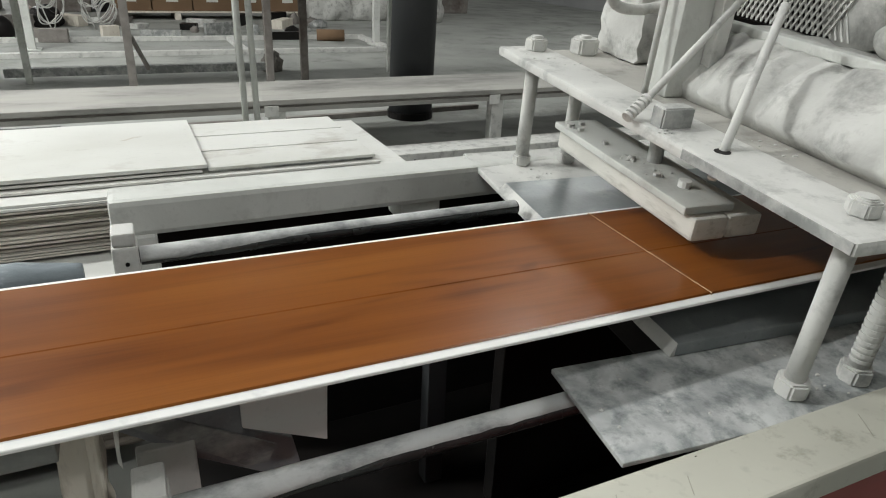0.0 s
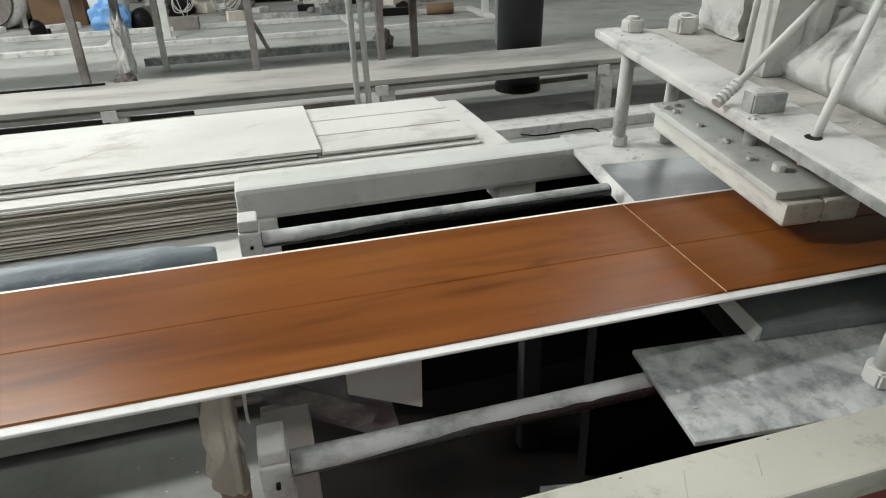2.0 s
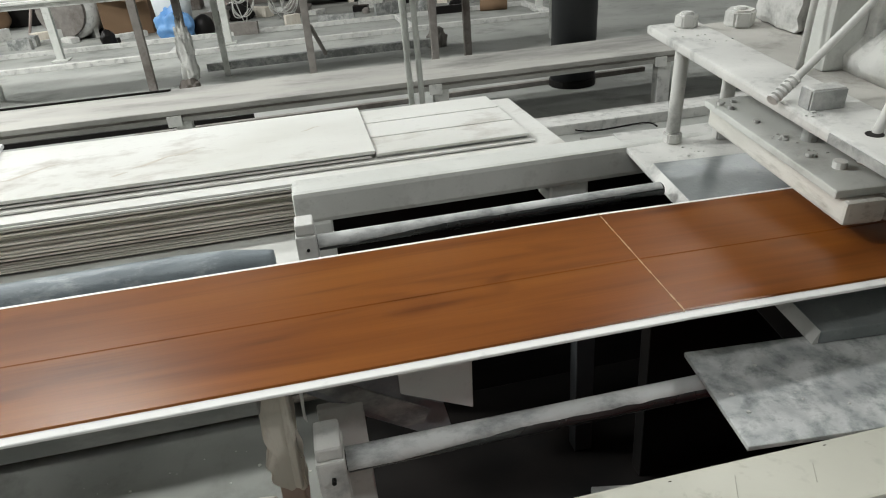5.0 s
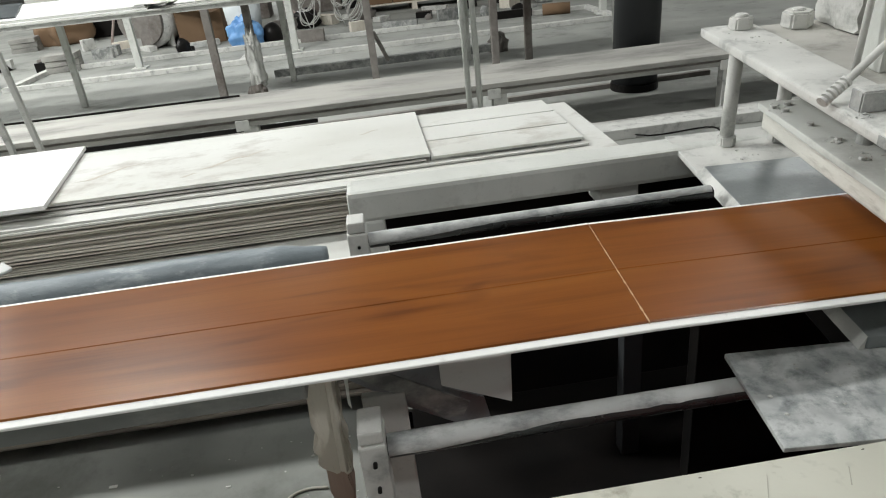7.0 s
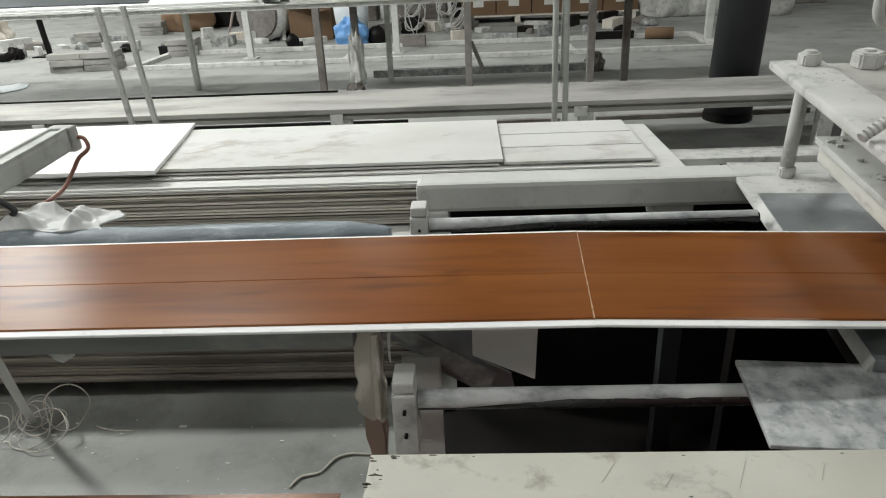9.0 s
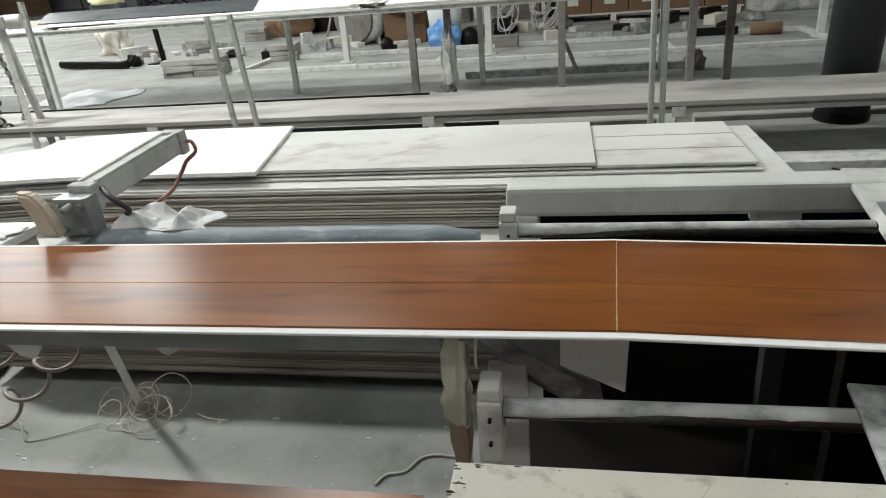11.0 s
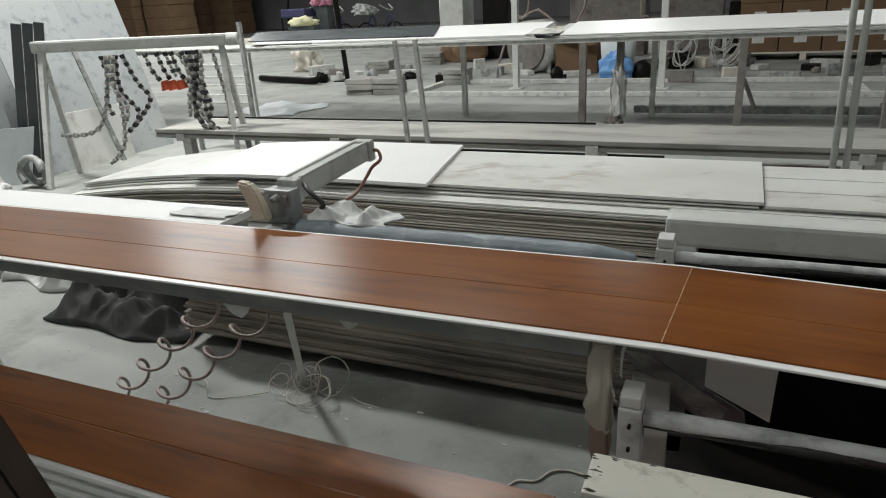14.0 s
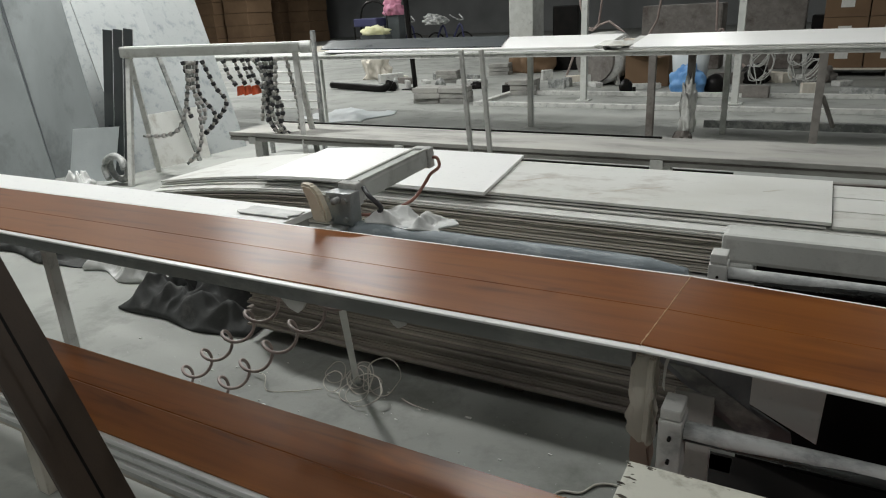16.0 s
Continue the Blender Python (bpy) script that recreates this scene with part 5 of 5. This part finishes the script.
# ---- rack with jointed coolant hoses, leaning panels ----
def bead_hose(points, parent, dark, label=""):
    p = [Vector(q) for q in points]
    path = []
    for i in range(len(p) - 1):
        p0, p1, p2, p3 = p[max(i - 1, 0)], p[i], p[i + 1], p[min(i + 2, len(p) - 1)]
        for k in range(10):
            t = k / 10
            path.append(0.5 * (2 * p1 + (p2 - p0) * t + (2 * p0 - 5 * p1 + 4 * p2 - p3) * t * t + (3 * p1 - p0 - 3 * p2 + p3) * t ** 3))
    path.append(p[-1])
    total = sum((b - a).length for a, b in zip(path, path[1:]))
    n = max(4, int(total / 0.036))
    for shade in (0, 1):
        b = bmesh.new()
        acc, want, k = 0.0, 0.0, 0
        for a, c in zip(path, path[1:]):
            l = (c - a).length
            while want <= acc + l and k < n:
                if k % 2 == shade:
                    q = a + (c - a) * ((want - acc) / l)
                    d = (c - a).normalized() * 0.017
                    rod(q - d, q + d, 0.025 if shade == 0 else 0.013, 0.021 if shade == 0 else 0.014, 8, b)
                k += 1
                want += total / n
            acc += l
        ob = part("bead_chain", b, (BEADDARK if dark else BEADPALE) if shade == 0 else (STEEL if not dark else BEADPALE), parent, label, smooth=True)
        tagged(ob, kind="stuff")


def rack():
    a, b = Vector((-5.62, 3.25, 1.205)), Vector((-4.1, 4.0, 1.175))
    e = thing("hose_rack", (-4.7, 3.6, 0), "dusty steel rack with jointed coolant hoses hanging down", "rack")
    part("top_pipe", beam(a, b, 0.12, 0.10, 0.02), CASTING, e)
    part("pipe_end", rod(b, b + (b - a).normalized() * 0.10, 0.055, seg=20), CASTING, e)
    side = Vector((0.3, -0.55, 0)).normalized()
    for c, s in ((a, 0.35), (a, -0.3), (b, 0.3), (b, -0.32)):
        part("leg", beam(c + (b - a).normalized() * (0.06 if c is a else -0.06) + Vector((0, 0, -0.03)), Vector((c.x, c.y, 0.0)) + side * s, 0.045, 0.045), DUSTY, e)
    sh = thing("thin_shelving", (-4.8, 4.62, 0), "thin grey steel shelving behind the hose rack", "shelving")
    for z in (0.5, 0.58, 0.68, 0.76, 0.88):
        part("shelf_bar", box(-5.2, -4.45, 4.6, 4.64, z, z + 0.018, 0.002), DUSTY, sh)
    for x in (-5.2, -4.45):
        part("shelf_post", box(x - 0.02, x + 0.02, 4.6, 4.64, 0, 1.3 if x > -5 else 1.0, 0.003), STEEL, sh)

    def on(u, z, out=0.0):
        q = a + (b - a) * u
        return (q.x + side.x * out, q.y + side.y * out, z)

    hang = [
        ([(0.33, 1.08), (0.34, 0.9), (0.31, 0.7), (0.33, 0.55)], True), ([(0.36, 1.08), (0.33, 0.8), (0.27, 0.52), (0.18, 0.42), (0.02, 0.42)], False),
        ([(0.40, 1.08), (0.38, 0.85), (0.39, 0.6), (0.36, 0.3), (0.26, 0.12)], False), ([(0.44, 1.08), (0.49, 0.85), (0.54, 0.7), (0.46, 0.52), (0.38, 0.40)], True),
        ([(0.41, 1.08), (0.40, 0.8), (0.47, 0.6), (0.43, 0.45)], True), ([(0.57, 1.08), (0.59, 0.95), (0.63, 0.84)], True), ([(0.62, 1.08), (0.64, 0.95), (0.67, 0.84)], True),
        ([(0.67, 1.08), (0.69, 0.95), (0.71, 0.86)], True), ([(0.74, 1.08), (0.78, 0.9), (0.76, 0.7), (0.74, 0.5)], False), ([(0.78, 1.08), (0.79, 0.85), (0.77, 0.6), (0.80, 0.42), (0.86, 0.38)], True),
        ([(0.82, 1.08), (0.84, 0.8), (0.83, 0.55), (0.86, 0.4)], True), ([(0.86, 1.08), (0.84, 0.85), (0.80, 0.62), (0.84, 0.44), (0.92, 0.30)], False), ([(0.91, 1.08), (0.93, 0.85), (0.95, 0.6), (0.94, 0.4)], False),
        ([(0.70, 1.08), (0.73, 0.9), (0.80, 0.75), (0.79, 0.55)], True), ([(0.76, 1.08), (0.80, 0.92), (0.83, 0.74), (0.78, 0.56), (0.82, 0.4)], True),
        ([(0.84, 1.08), (0.81, 0.9), (0.79, 0.66), (0.76, 0.48)], True), ([(0.80, 1.08), (0.82, 0.86), (0.86, 0.62), (0.84, 0.46), (0.90, 0.36), (0.97, 0.3)], True), ([(0.38, 1.08), (0.37, 0.86), (0.42, 0.66), (0.40, 0.5)], False),
    ]
    for k, (pts, dark) in enumerate(hang):
        bead_hose([on(u, z, 0.03 * (k % 3) - 0.02) for u, z in pts], e, dark)
    for u in (0.635, 0.675, 0.72):
        part("nozzle", rod(on(u, 0.85), on(u + 0.01, 0.77), 0.03, 0.055, 12), ORANGE, e, "orange fan nozzle")
    solo("corner_cloth", cloth_sheet(-4.3, -3.7, 3.3, 3.75, 0.0, 0.16, 4, 7.0, 30, 24), CLOTH, "dark heap of cables and rags under the rack", "rags", smooth=True)

    # panels leaning towards the west
    def lean(name, p0, p1, foot, top, thick, material, label, back):
        p0, p1, back = Vector((*p0, 0)), Vector((*p1, 0)), Vector((*back, 0))
        b = bmesh.new()
        n = (p1 - p0).cross(Vector((0, 0, 1))).normalized() * thick
        lowq, highq = (p0, p1), (p0 + back, p1 + back)
        vs = []
        for off in (Vector((0, 0, 0)), n):
            vs.append([b.verts.new(Vector((q.x, q.y, z)) + off) for q, z in ((lowq[0], foot), (lowq[1], foot), (highq[1], top), (highq[0], top))])
        b.faces.new(vs[0])
        b.faces.new(vs[1])
        for i in range(4):
            j = (i + 1) % 4
            b.faces.new((vs[0][i], vs[0][j], vs[1][j], vs[1][i]))
        return solo(name, b, material, label, "sheet", "leaning sheets")

    lean("marbled_sheet", (-5.97, 3.35), (-5.92, 4.12), 0.0, 2.6, 0.02, MARBLE, "pale marbled wall covering sheet leaning upright", (-1.0, 0.24))
    lean("marbled_sheet", (-5.95, 4.14), (-5.87, 4.86), 0.0, 2.55, 0.02, MARBLE, "pale marbled wall covering sheet leaning upright", (-1.0, 0.24))
    lean("marbled_sheet", (-7.9, 3.4), (-7.0, 4.2), 0.0, 2.5, 0.02, MARBLE, "pale marbled wall covering sheet leaning upright", (-1.2, 0.4))
    lean("grey_sheet", (-7.36, 1.95), (-6.59, 2.91), 0.0, 2.7, 0.04, GREYPANEL, "tall stained grey sheet leaning upright", (-0.86, 0.29))
    # Narrow strip added: the dark gap between two sheets put into colour.
    lean("dark_sheet", (-6.66, 2.91), (-6.6, 2.985), 0.0, 2.7, 0.03, GREYBLUE, "narrow dark strip added for the gap between the leaning grey sheets", (-0.84, 0.3))
    lean("grey_sheet", (-6.63, 2.945), (-6.3, 3.35), 0.0, 2.7, 0.03, GREYPANEL, "tall stained grey sheet leaning upright", (-0.8, 0.3))
    lean("grey_sheet", (-8.0, 0.6), (-7.5, 2.4), 0.0, 2.7, 0.03, GREYPANEL, "tall stained grey sheet leaning upright", (-0.5, 0.2))
    d = thing("dark_profile", (-6.0, 3.28, 0), "dark blue-grey grooved profile leaning on the sheets", "profile")
    for k in range(3):
        q = Vector((-6.12 + 0.077 * k, 3.2 + 0.055 * k, 0.0))
        part("strip", beam(q, q + Vector((0.22, 0.15, 1.41)), 0.066 + 0.02, 0.02, 0.004, up=(0.58, -0.81, 0)), GREYBLUE, d)
    lean("plain_sheet", (-5.88, 3.62), (-5.82, 4.25), 0.0, 0.55, 0.02, SHEET, "plain white sheet leaning in front of the others", (-0.12, 0.05))
    lean("pole_sheet", (-5.76, 4.02), (-5.75, 4.06), 0.0, 1.15, 0.03, STEEL, "thin dark bar leaning on the sheets", (-0.25, -0.1))
    lean("translucent_sheet", (-6.25, 2.84), (-5.87, 3.07), 0.0, 0.52, 0.006, PALEBLUE, "pale translucent plastic sheet leaning upright", (0.1, 0.1))
    solo("film_scrap", cloth_sheet(-6.2, -5.9, 2.72, 2.9, 0, 0.16, 9, 1.0, 30, 24), CLEARWRAP, "crumpled clear film scrap before the leaning sheet", "film", smooth=True)
    solo("dark_coil", tube([(-5.65 + 0.13 * math.cos(i * 0.8), 2.95 + 0.05 * math.sin(i * 0.3), 0.16 + 0.12 * math.sin(i * 0.8)) for i in range(14)], 0.03, 8), STEEL, "grey coil of thick hose on the floor", "hose", smooth=True)


def motions():
    joint = ((0, 0.795, 0.890, 0.5, 0.9), (1.5, 0.700, 0.892, 0.4, 0.9), (3.5, 0.601, 0.895, 0.2, 1.1), (7, 0.4265, 0.896, 0.05, 1.5), (9, 0.3275, 0.898, -0.1, 1.7), (12.5, 0.1525, 0.899, -0.35, 1.8), (14.5, 0.0555, 0.899, -0.38, 1.8), (16, -0.0185, 0.899, -0.38, 1.8))
    walk(PANEL_A, [(t, pose(x, 0, z, 0, a, 0)) for t, x, z, a, b in joint])
    walk(PANEL_B, [(t, pose(x, 0, z, 0, b, 0)) for t, x, z, a, b in joint])


setting()
ceiling_lamps()
base_frame()
carriage()
line_frame()
under_clutter()
wrapped_pipe()
pusher()
sheets()
low_stack()
near_floor()
far_line()
rack()
far_clutter()
PANEL_A = wood_panel(-4.6, 0.0, 1, "glossy brown wood-grain panel moving along the line")
PANEL_B = wood_panel(0.0, 1.6, -1, "glossy brown wood-grain panel following under the clamp")
motions()
